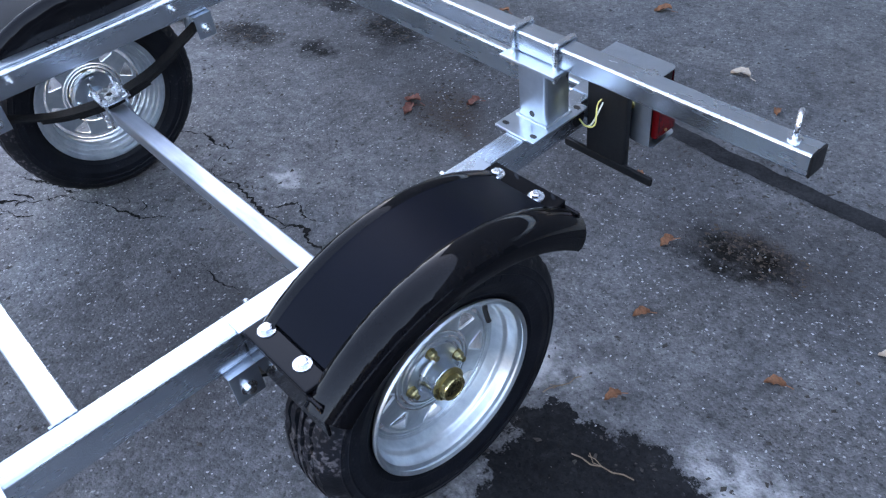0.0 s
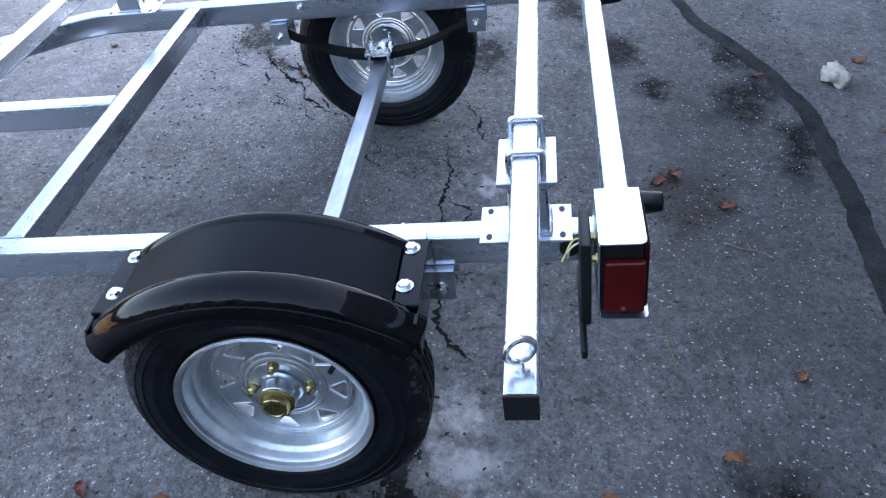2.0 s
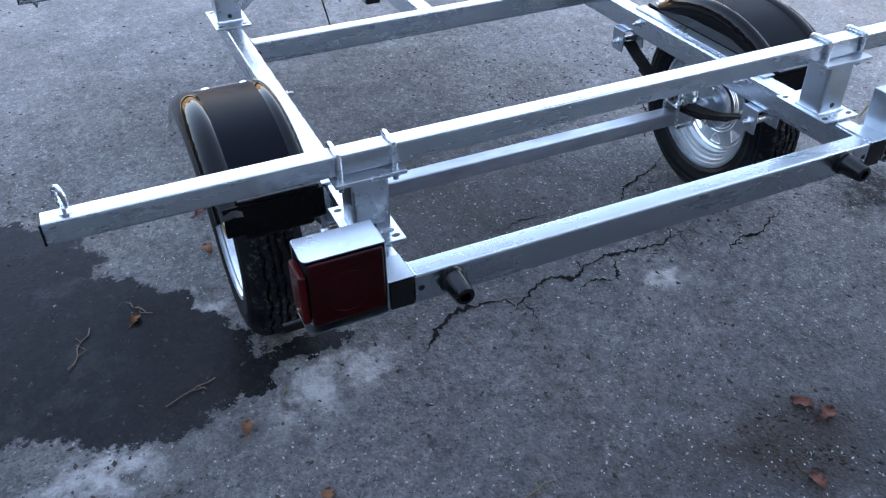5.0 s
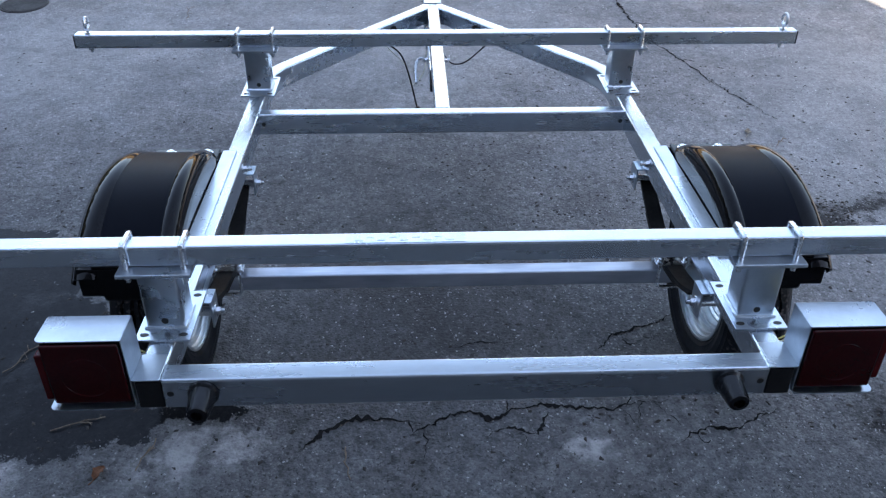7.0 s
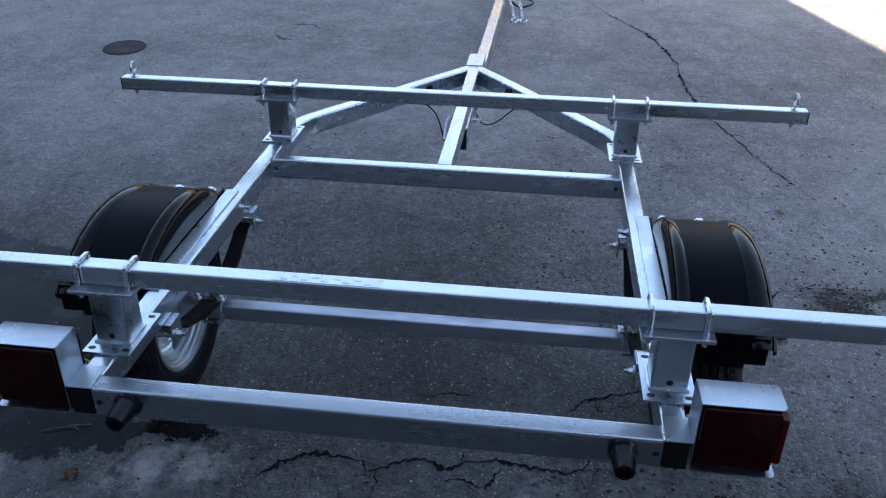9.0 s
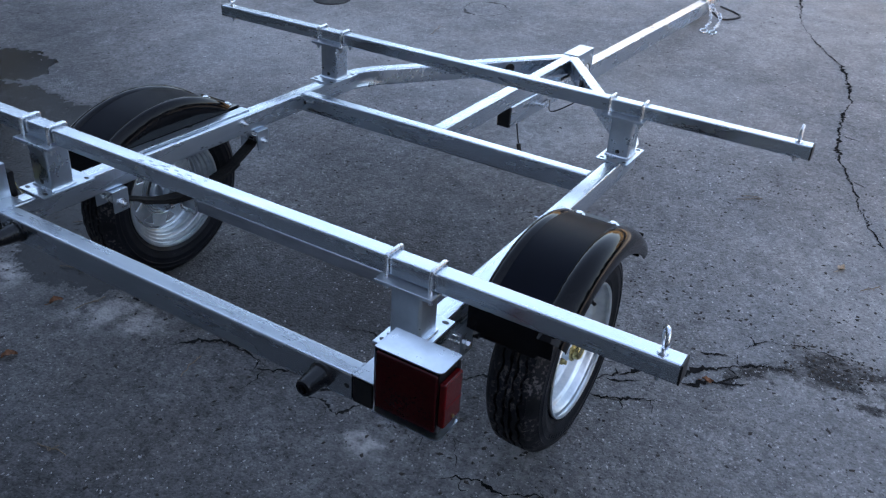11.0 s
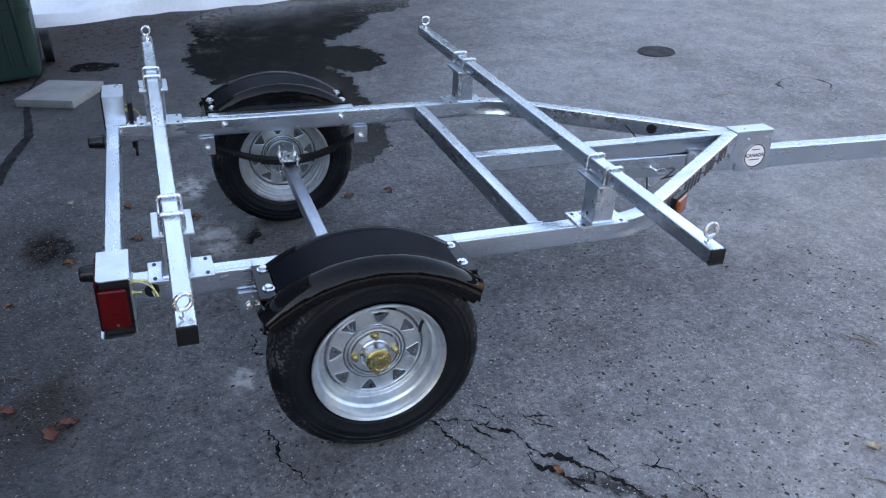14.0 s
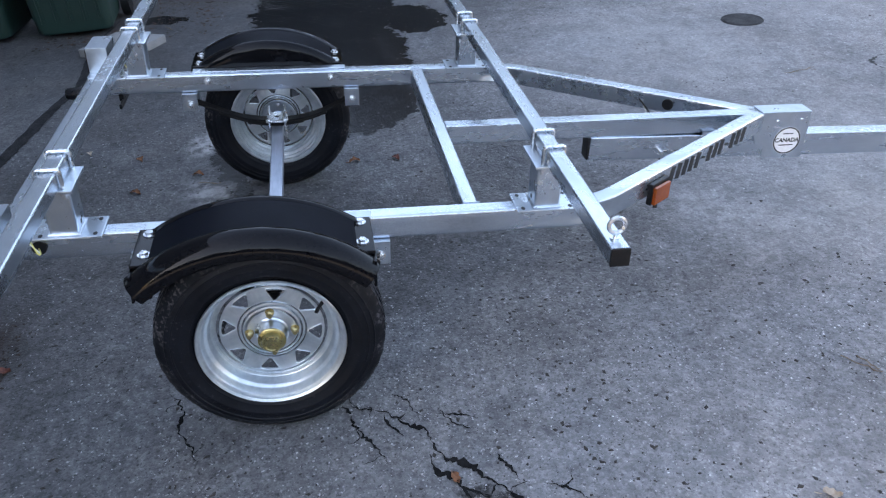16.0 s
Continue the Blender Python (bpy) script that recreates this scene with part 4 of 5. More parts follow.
# fenders
def fender(s):
    radius, yc, zc = 0.388, -0.0165, -0.0935

    def swept(section, a0, a1, n=40):
        bm = bmesh.new()
        rings = []
        for k in range(n + 1):
            a = radians(a0 + (a1 - a0) * k / n)
            rings.append([(s * x, yc + (radius + d) * math.sin(a), zc + (radius + d) * math.cos(a)) for x, d in section])
        loft(bm, rings)
        return bm

    def sheet(path, thick=0.004):
        return path + [(x - 0.0005, d - thick) for x, d in reversed(path)]

    top = part("fender", swept(sheet([(0.584, 0.0005), (0.586, 0.0), (0.698, 0.0), (0.700, 0.0005)]), -33.5, 33.5), SATIN, trailer, "arched black plastic fender")
    lip = [(0.700, 0.0), (0.704, 0.003), (0.712, 0.0055), (0.722, 0.005), (0.734, 0.001), (0.744, -0.006), (0.7515, -0.016), (0.7555, -0.027), (0.7565, -0.038), (0.754, -0.044)]
    part("outer_lip", swept(sheet(lip), -42.0, 41.5), GLOSS, top, "glossy rolled outer edge")
    roll = [(0.5500, -0.085), (0.549, -0.040), (0.5485, -0.030), (0.551, -0.016), (0.556, -0.006), (0.562, 0.001), (0.570, 0.0045), (0.578, 0.0035), (0.584, 0.0)]
    part("inner_lip", swept(sheet(roll), -36, 36), GLOSS, top, "glossy rolled inner edge")
    for y0, y1, face in ((0.180, 0.236, 1), (-0.269, -0.213, -1)):
        bm = bmesh.new()
        box(bm, *sorted((s * 0.552, s * 0.706)), y0, y1, 0.214, 0.2225, 0.003)
        ear = part("mounting_ear", bm, GLOSS, top, "flat black mounting ear")
        bm = bmesh.new()
        edge = y1 if face > 0 else y0
        box(bm, *sorted((s * 0.545, s * 0.735)), min(edge, edge - face * 0.006), max(edge, edge - face * 0.006), 0.150, 0.2138, 0.002)
        box(bm, *sorted((s * 0.565, s * 0.70)), min(edge - face * 0.007, edge - face * 0.034), max(edge - face * 0.007, edge - face * 0.034), 0.130, 0.207, 0.009, 3)
        box(bm, *sorted((s * 0.5405, s * 0.7)), min(edge - face * 0.045, edge - face * 0.0065), max(edge - face * 0.045, edge - face * 0.0065), 0.208, 0.2136, 0.001)
        part("bracket", bm, GLOSS, top, "black steel bracket")
        for x in (0.578, 0.665):
            bm = bmesh.new()
            bolt(bm, (s * x, (0.211 if face > 0 else -0.244), 0.2225), (0, 0, 1), 0.0095, 0.006)
            part("bolt", bm, ZINC, top, "zinc hexagon bolt")
    # flat strip on the rail that carries the fender
    bm = bmesh.new()
    box(bm, *sorted((s * 0.514, s * 0.547)), -0.262, 0.240, 0.2122, 0.2165, 0.0015)
    part("mounting_strip", bm, GALV, top, "galvanised mounting strip")


for s in (-1, 1):
    fender(s)


# posts, crossbars and their clamps
BAR_Z, BAR = 0.3555, 0.038


def post(s, yc, yb):
    x = s * 0.5155
    bm = bmesh.new()
    box(bm, x - 0.047, x + 0.047, yb - 0.072, yb + 0.072, 0.2125, 0.2175, 0.0018)
    base = part("post_base", bm, GALV, trailer, "galvanised base plate")
    for u in (-1, 1):
        for v in (-1, 1):
            bm = bmesh.new()
            hole = [(x + u * 0.033 + 0.0075 * math.cos(a), yb + v * 0.057 + 0.0048 * math.sin(a)) for a in (k * math.pi / 8 for k in range(16))]
            loft(bm, [[(p, q, z) for p, q in hole] for z in (0.2170, 0.2181)])
            part("slot", bm, INK, base, "dark bolt slot")
    bm = bmesh.new()
    hollow(bm, Matrix.Translation((x, yc, 0.2723)) @ Matrix.Rotation(radians(90), 4, "Y"), 0.1095, 0.062, 0.066, 0.004, 0.006)
    up = part("post", bm, GALV, trailer, "short square post")
    for f in (-1, 1):
        bm = bmesh.new()
        rod(bm, (x, yc + f * 0.0302, 0.233), (x, yc + f * 0.0316, 0.233), 0.006)
        part("hole", bm, INK, up)
    bm = bmesh.new()
    ring = [(-0.034, -0.032), (0.034, -0.032), (0.034, 0.032), (-0.034, 0.032)]
    pts = []
    for (ax, ay), (bx, by) in zip(ring, ring[1:] + ring[:1]):
        pts += [(x + ax + (bx - ax) * k / 8, yc + ay + (by - ay) * k / 8, 0.2185 + 0.0008 * math.sin(k * 2.1)) for k in range(8)]
    cable(bm, pts, 0.0032, 6, closed=True)
    part("weld", bm, GALV, up)
    bm = bmesh.new()
    box(bm, x - 0.062, x + 0.062, yc - 0.044, yc + 0.044, 0.3285, 0.3362, 0.002)
    plate = part("clamp_plate", bm, GALV, trailer, "galvanised clamp plate")
    for u in (-0.0475, 0.0475):
        bm = bmesh.new()
        q, w, top = 0.007, 0.0245, BAR_Z + BAR / 2 + 0.0052
        line = [(x + u, yc - w, 0.312), (x + u, yc - w, top - q), (x + u, yc - w + 0.002, top - 0.002), (x + u, yc - w + q, top), (x + u, yc + w - q, top), (x + u, yc + w - 0.002, top - 0.002), (x + u, yc + w, top - q), (x + u, yc + w, 0.312)]
        cable(bm, line, 0.0046, 10)
        for v in (-1, 1):
            bolt(bm, (x + u, yc + v * w, 0.3282), (0, 0, -1), 0.0085, 0.007)
        part("u_bolt", bm, ZINC, plate, "zinc square u bolt")


def crossbar(yc):
    bm = bmesh.new()
    hollow(bm, Matrix.Translation((0, yc, BAR_Z)), 2.004, BAR, BAR, 0.002, 0.0045)
    bar = part("crossbar", bm, GALV_ACROSS, trailer, "long square galvanised crossbar")
    for s in (-1, 1):
        bm = bmesh.new()
        box(bm, *sorted((s * 0.992, s * 1.006)), yc - 0.0178, yc + 0.0178, BAR_Z - 0.0178, BAR_Z + 0.0178, 0.002)
        box(bm, *sorted((s * 1.0022, s * 1.006)), yc - 0.0186, yc + 0.0186, BAR_Z - 0.0186, BAR_Z + 0.0186, 0.0015)
        part("end_cap", bm, BLACK, bar, "black plastic end cap")
        bm = bmesh.new()
        x, top = s * 0.968, BAR_Z + BAR / 2
        rod(bm, (x, yc, top), (x, yc, top + 0.003), 0.010, seg=16)
        rod(bm, (x, yc, top), (x, yc, top + 0.014), 0.0042, seg=12)
        turn = -0.40 if yc < 0 else -0.03
        cable(bm, [(x + 0.0155 * math.cos(a) * math.sin(turn), yc + 0.0155 * math.cos(a) * math.cos(turn), top + 0.0275 + 0.0155 * math.sin(a)) for a in (2 * math.pi * k / 28 for k in range(28))], 0.0042, 10, closed=True)
        part("eye_bolt", bm, ZINC, bar, "zinc eye bolt")
        bm = bmesh.new()
        bolt(bm, (x, yc, top - BAR), (0, 0, -1), 0.0075, 0.006, stud=0.008)
        part("nut", bm, ZINC, bar)
    return bar


REAR_Y, FRONT_Y = -0.427, 0.655
rear_bar, front_bar = crossbar(REAR_Y), crossbar(FRONT_Y)
for s in (-1, 1):
    post(s, REAR_Y, -0.420)
    post(s, FRONT_Y, 0.654)
bm = bmesh.new()
box(bm, -0.20, 0.0, REAR_Y - 0.015, REAR_Y + 0.012, BAR_Z + BAR / 2, BAR_Z + BAR / 2 + 0.0006, 0.0)
sticker = part("sticker", bm, FILM, rear_bar, "worn clear sticker")
for k in range(9):
    bm = bmesh.new()
    y = REAR_Y - 0.010 + 0.009 * (k % 2)
    box(bm, -0.185 + 0.019 * k, -0.172 + 0.019 * k, y, y + 0.004, BAR_Z + BAR / 2 + 0.0006, BAR_Z + BAR / 2 + 0.0009, 0.0)
    part("print_bar", bm, PRINT_GREY, sticker)


# tail lamps
def tail_lamp(s):
    def span(a, b):
        return sorted((s * a, s * b))
    y0, y1 = -0.589, -0.524
    bm = bmesh.new()
    box(bm, *span(0.5415, 0.5435), y0, y1, 0.160, 0.2965, 0.0006, 1)
    for z0, z1, far, back, front in ((0.2945, 0.2965, 0.674, y1, y0), (0.160, 0.162, 0.679, y1 - 0.004, y0 - 0.007)):
        q = 0.011
        line = [(0.5435, front)] + [(far - q + q * math.sin(a), front + q - q * math.cos(a)) for a in (radians(15 * k) for k in range(7))]
        line += [(far - q * 0.5 + q * 0.5 * math.cos(a), back - q * 0.5 + q * 0.5 * math.sin(a)) for a in (radians(15 * k) for k in range(7))] + [(0.5435, back)]
        loft(bm, [[(s * u, v, z) for u, v in line] for z in (z0, z1)])
    box(bm, *span(0.497, 0.5415), y0, y1, 0.2122, 0.2142, 0.0006, 1)
    box(bm, *span(0.5436, 0.6735), y1 - 0.0022, y1, 0.1622, 0.2944, 0.0006, 1)
    shroud = part("tail_lamp", bm, GALV, trailer, "red tail lamp in a folded galvanised guard")
    bm = bmesh.new()
    box(bm, *span(0.5455, 0.6685), -0.5855, -0.5265, 0.1635, 0.2938, 0.004, 2)
    part("housing", bm, BLACK, shroud, "black lamp housing")
    bm = bmesh.new()
    box(bm, *span(0.5465, 0.6675), -0.594, -0.5858, 0.172, 0.2905, 0.004, 3)
    lens = part("lens", bm, RED, shroud, "dark red lens")
    bm = bmesh.new()
    cable(bm, [(s * (0.607 + 0.038 * math.cos(a)), -0.5938, 0.226 + 0.038 * math.sin(a)) for a in (2 * math.pi * k / 40 for k in range(40))], 0.0006, 6, closed=True)
    part("lens_ring", bm, RED, lens)
    bm = bmesh.new()
    low = 0.176 if s < 0 else 0.184
    box(bm, *span(0.6688, 0.6825), -0.588, -0.532, low, low + 0.092, 0.0038, 3)
    side = part("side_lens", bm, BRIGHT_RED, shroud, "red side lens")
    bm = bmesh.new()
    box(bm, *span(0.6826, 0.6832), -0.580, -0.538, 0.222, 0.226, 0.0)
    part("lens_rib", bm, BRIGHT_RED, side)
    bm = bmesh.new()
    rod(bm, (s * 0.682, -0.558, low + 0.010), (s * 0.6845, -0.558, low + 0.010), 0.0030)
    part("screw", bm, BRASS, side)
    # studs and wires behind
    for u, z in ((0.580, 0.235), (0.630, 0.235)):
        bm = bmesh.new()
        bolt(bm, (s * u, -0.524, z), (0, 1, 0), 0.006, 0.005, stud=0.012)
        part("stud", bm, BRASS, shroud)
    for k, material in enumerate((WIRE_WHITE, WIRE_YELLOW)):
        bm = bmesh.new()
        d = 0.006 * k
        cable(bm, curve([(s * 0.546, -0.487, 0.186), (s * (0.565 + d), -0.482 + d, 0.182 + d), (s * (0.585 + d), -0.476, 0.200), (s * (0.590 - d), -0.492, 0.228 + d), (s * (0.582 + d), -0.520, 0.238)], 6), 0.0016, 6)
        part("wire", bm, material, shroud)


for s in (-1, 1):
    tail_lamp(s)
bm = bmesh.new()
box(bm, -0.702, -0.500, -0.508, -0.498, 0.100, 0.118, 0.004)
box(bm, -0.640, -0.552, -0.516, -0.500, 0.110, 0.268, 0.004)
part("plate_bracket", bm, BLACK, trailer, "black plate bracket beside the tail lamp")

# the point ahead: side plates, tongue and coupler
for s in (-1, 1):
    bm = bmesh.new()
    outline = [(1.455, 0.2118), (1.632, 0.2118), (1.640, 0.206), (1.640, 0.066), (1.634, 0.060), (1.508, 0.064), (1.502, 0.070), (1.502, 0.098), (1.475, 0.112), (1.458, 0.150)]
    loft(bm, [[(s * x, y, z) for y, z in outline] for x in (0.0265, 0.0312)])
    plate = part("side_plate", bm, GALV, trailer, "galvanised side plate at the point")
    for y, z in ((1.532, 0.186), (1.612, 0.188)):
        bm = bmesh.new()
        bolt(bm, (s * 0.0312, y, z), (s, 0, 0), 0.0055, 0.003, False)
        part("bolt", bm, ZINC, plate)
bm = bmesh.new()
box(bm, -0.0312, 0.0312, 1.478, 1.640, 0.2122, 0.2150, 0.0012)
part("top_plate", bm, GALV, trailer, "plate over the point")

slope = 0.022


def tongue_z(y):
    return 0.1125 - slope * (y - 1.2)


tongue = tube("tongue", (0, 0.94, tongue_z(0.94)), (0, 3.44, tongue_z(3.44)), 0.051, 0.076, "long square galvanised tongue")
bm = bmesh.new()
box(bm, -0.0235, 0.0235, 0.932, 0.955, tongue_z(0.94) - 0.036, tongue_z(0.94) + 0.036, 0.003)
part("end_cap", bm, BLACK, tongue, "black plastic end cap")
# pins that lock the tongue
for y, z in ((1.165, 0.105), (1.318, 0.150)):
    bm = bmesh.new()
    rod(bm, (-0.045, y, z), (0.050, y, z), 0.006)
    bolt(bm, (-0.0262, y, z), (-1, 0, 0), 0.009, 0.006)
    cable(bm, curve([(0.046, y, z + 0.006), (0.050, y + 0.02, z + 0.010), (0.050, y + 0.035, z + 0.001), (0.050, y + 0.02, z - 0.008), (0.046, y - 0.016, z - 0.002), (0.046, y - 0.03, z + 0.008)], 5), 0.0016, 6)
    part("hitch_pin", bm, ZINC, trailer, "zinc hitch pin with a spring clip")
bm = bmesh.new()
for f in (-1, 1):
    box(bm, f * 0.029 - 0.0025, f * 0.029 + 0.0025, 1.292, 1.332, 0.100, 0.164, 0.001)
box(bm, -0.0315, 0.0315, 1.292, 1.332, 0.1605, 0.165, 0.001)
part("tongue_strap", bm, GALV, trailer, "galvanised strap round the tongue")
bm = bmesh.new()
cable(bm, curve([(-0.030, 1.165, 0.105), (-0.052, 1.165, 0.112), (-0.067, 1.150, 0.100), (-0.070, 1.115, 0.075), (-0.068, 1.08, 0.055)], 5), 0.0055, 8)
part("hook", bm, ZINC, trailer, "bent zinc hook")

y, z = 3.42, tongue_z(3.42)
bm = bmesh.new()
rings = []
for k, (dy, w, h) in enumerate(((-0.02, 0.031, 0.043), (0.06, 0.031, 0.043), (0.10, 0.029, 0.038), (0.16, 0.033, 0.034), (0.215, 0.033, 0.032), (0.245, 0.022, 0.024))):
    rings.append([(w * math.cos(a), y + dy, z + 0.006 + h * math.sin(a)) for a in (radians(v) for v in (-20, 0, 20, 45, 70, 90, 110, 135, 160, 180, 200))])
loft(bm, rings)
coupler = part("coupler", bm, ZINC, trailer, "zinc ball coupler")
bm = bmesh.new()
box(bm, -0.008, 0.008, y + 0.02, y + 0.13, z + 0.050, z + 0.057, 0.002, m=Matrix.Identity(4))
rod(bm, (0, y + 0.125, z + 0.03), (0, y + 0.15, z + 0.085), 0.006)
box(bm, -0.012, 0.012, y + 0.12, y + 0.17, z + 0.083, z + 0.090, 0.002)
part("latch", bm, ZINC, coupler, "latch lever")
for dy in (0.02, 0.07):
    for f in (-1, 1):
        bm = bmesh.new()
        bolt(bm, (f * 0.031, y + dy, z), (f, 0, 0), 0.010, 0.008, stud=0.010 if f > 0 else 0)
        part("bolt", bm, ZINC, coupler)


def chain(points, name="safety_chain"):
    line = curve(points, 12)
    bm = bmesh.new()
    done, k = 0.0, 0
    for a, b in zip(line, line[1:]):
        done += (b - a).length
        if done < 0.021:
            continue
        done, k = 0.0, k + 1
        d = (b - a).normalized()
        side = d.orthogonal().normalized()
        side = Matrix.Rotation(radians(90 * (k % 2) + 20), 3, d) @ side
        cable(bm, [a + d * (0.014 * math.cos(t)) + side * (0.0085 * math.sin(t)) for t in (2 * math.pi * i / 12 for i in range(12))], 0.0030, 6, closed=True)
    return part(name, bm, ZINC, trailer, "zinc safety chain with a hook")


for s, reach in ((1, 0.0), (1, 0.05)):
    hung = chain([(0.030, 3.42, 0.075), (0.055 + reach, 3.40, 0.040), (0.075 + reach, 3.34, 0.006), (0.080 + reach, 3.26, 0.003), (0.090 + reach, 3.20, 0.000)])
    bm = bmesh.new()
    cx, cy = 0.095 + reach, 3.165
    cable(bm, curve([(cx, cy + 0.03, 0.0), (cx - 0.018, cy, 0.0), (cx - 0.016, cy - 0.03, -0.004), (cx, cy - 0.042, -0.006), (cx + 0.016, cy - 0.03, -0.004), (cx + 0.016, cy - 0.005, 0.0)], 5), 0.0048, 8)
    part("hook", bm, ZINC, hung)
bm = bmesh.new()
cable(bm, curve([(0.03, 3.44, 0.06), (0.10, 3.43, 0.016), (0.16, 3.47, 0.013), (0.19, 3.55, 0.018), (0.15, 3.60, 0.024), (0.06, 3.58, 0.05)], 8), 0.006, 8)
part("strap", bm, BLACK, trailer, "black rubber strap at the coupler")

# wiring under the centre tube
bm = bmesh.new()
cable(bm, curve([(-0.205, 1.175, 0.184), (-0.165, 1.195, 0.155), (-0.118, 1.218, 0.105), (-0.090, 1.225, 0.02), (-0.068, 1.225, -0.08), (-0.062, 1.223, -0.10)], 8), 0.0030, 6)
harness = part("wiring", bm, BLACK, trailer, "black wiring with a plug hanging under the tube")
bm = bmesh.new()
rod(bm, (-0.064, 1.224, -0.092), (-0.050, 1.218, -0.138), 0.0085, 0.0075, seg=14)
part("plug", bm, BLACK, harness)
bm = bmesh.new()
cable(bm, curve([(0.205, 1.175, 0.184), (0.155, 1.165, 0.140), (0.102, 1.148, 0.104), (0.060, 1.19, 0.085), (0.030, 1.25, 0.10)], 8), 0.0026, 6)
part("wire", bm, BLACK, harness)
bm = bmesh.new()
cable(bm, curve([(-0.200, 1.180, 0.182), (-0.150, 1.20, 0.125), (-0.10, 1.225, 0.06), (-0.085, 1.235, -0.01), (-0.040, 1.25, 0.03), (-0.028, 1.27, 0.10)], 6), 0.0016, 6)
part("wire", bm, WIRE_WHITE, harness)

# amber marker, lettering and badge on the right-hand side
ob, g, turn = rails[1]
along = Vector((-math.sin(turn), math.cos(turn), 0))
outward = Vector((math.cos(turn), math.sin(turn), 0))


def on_arm(y, out, z):
    """A point on the outer face of the right arm."""
    start = Vector((g.x, g.y, 0)) + outward * (WIDE / 2 + out)
    return start + along * ((y - start.y) / along.y) + Vector((0, 0, z))


def arm_box(bm, y0, y1, o0, o1, z0, z1, bevel=0.0, lean=0.0):
    c = (on_arm(y0, (o0 + o1) / 2, (z0 + z1) / 2) + on_arm(y1, (o0 + o1) / 2, (z0 + z1) / 2)) / 2
    length = (y1 - y0) / along.y
    m = Matrix.Translation(c) @ along.to_track_quat("X", "Z").to_matrix().to_4x4()
    if lean:
        m = m @ Matrix.Shear("XZ", 4, (0, 0)) @ Matrix.Rotation(lean, 4, "Y")
    box(bm, -length / 2, length / 2, -(o1 - o0) / 2, (o1 - o0) / 2, -(z1 - z0) / 2, (z1 - z0) / 2, bevel, m=m)


bm = bmesh.new()
arm_box(bm, 0.968, 1.036, 0.0005, 0.015, 0.134, 0.194, 0.003)
marker = part("side_marker", bm, BLACK, trailer, "amber side marker lamp on a black base")
bm = bmesh.new()
arm_box(bm, 0.977, 1.034, 0.015, 0.027, 0.138, 0.188, 0.004)
part("lens", bm, AMBER, marker, "amber lens")

bm = bmesh.new()
turned(bm, [(0.0, 0.0), (0.0455, 0.0), (0.0455, 0.0008), (0.0, 0.0008)], 48)
bmesh.ops.translate(bm, vec=(0.0314, 1.578, 0.120), verts=bm.verts)
badge = part("badge", bm, WHITE, trailer, "round white badge with dark letters")
bm = bmesh.new()
cable(bm, [(0.0321, 1.578 + 0.0425 * math.cos(a), 0.120 + 0.0425 * math.sin(a)) for a in (2 * math.pi * k / 48 for k in range(48))], 0.0021, 6, closed=True)
part("badge_ring", bm, INK, badge)
words = bpy.data.curves.new("word", "FONT")
words.body, words.size, words.align_x, words.align_y, words.extrude, words.offset = "CANADA", 0.0188, "CENTER", "CENTER", 0.0002, 0.0007
word = new("word", words)
word.parent = badge
word.data.materials.append(INK)
word.matrix_basis = Matrix.Translation((0.0326, 1.578, 0.121)) @ Matrix(((0, 0, 1, 0), (1, 0, 0, 0), (0, 1, 0, 0), (0, 0, 0, 1)))
for z, w in ((0.143, 0.034), (0.105, 0.048)):
    bm = bmesh.new()
    box(bm, 0.0322, 0.0326, 1.578 - w / 2, 1.578 + w / 2, z - 0.0018, z + 0.0018, 0.0)
    part("print_bar", bm, INK, badge)
# unreadable maker's lettering stands as plain slanted bars
for k in range(13):
    if k in (5, 9):
        z0, z1 = 0.177, 0.184
    else:
        z0, z1 = 0.159, 0.204
    bm = bmesh.new()
    arm_box(bm, 1.050 + 0.0268 * k, 1.050 + 0.0268 * k + 0.018, 0.0003, 0.0008, z0, z1, 0.0, lean=0.22)
    part("print_bar", bm, INK, trailer)


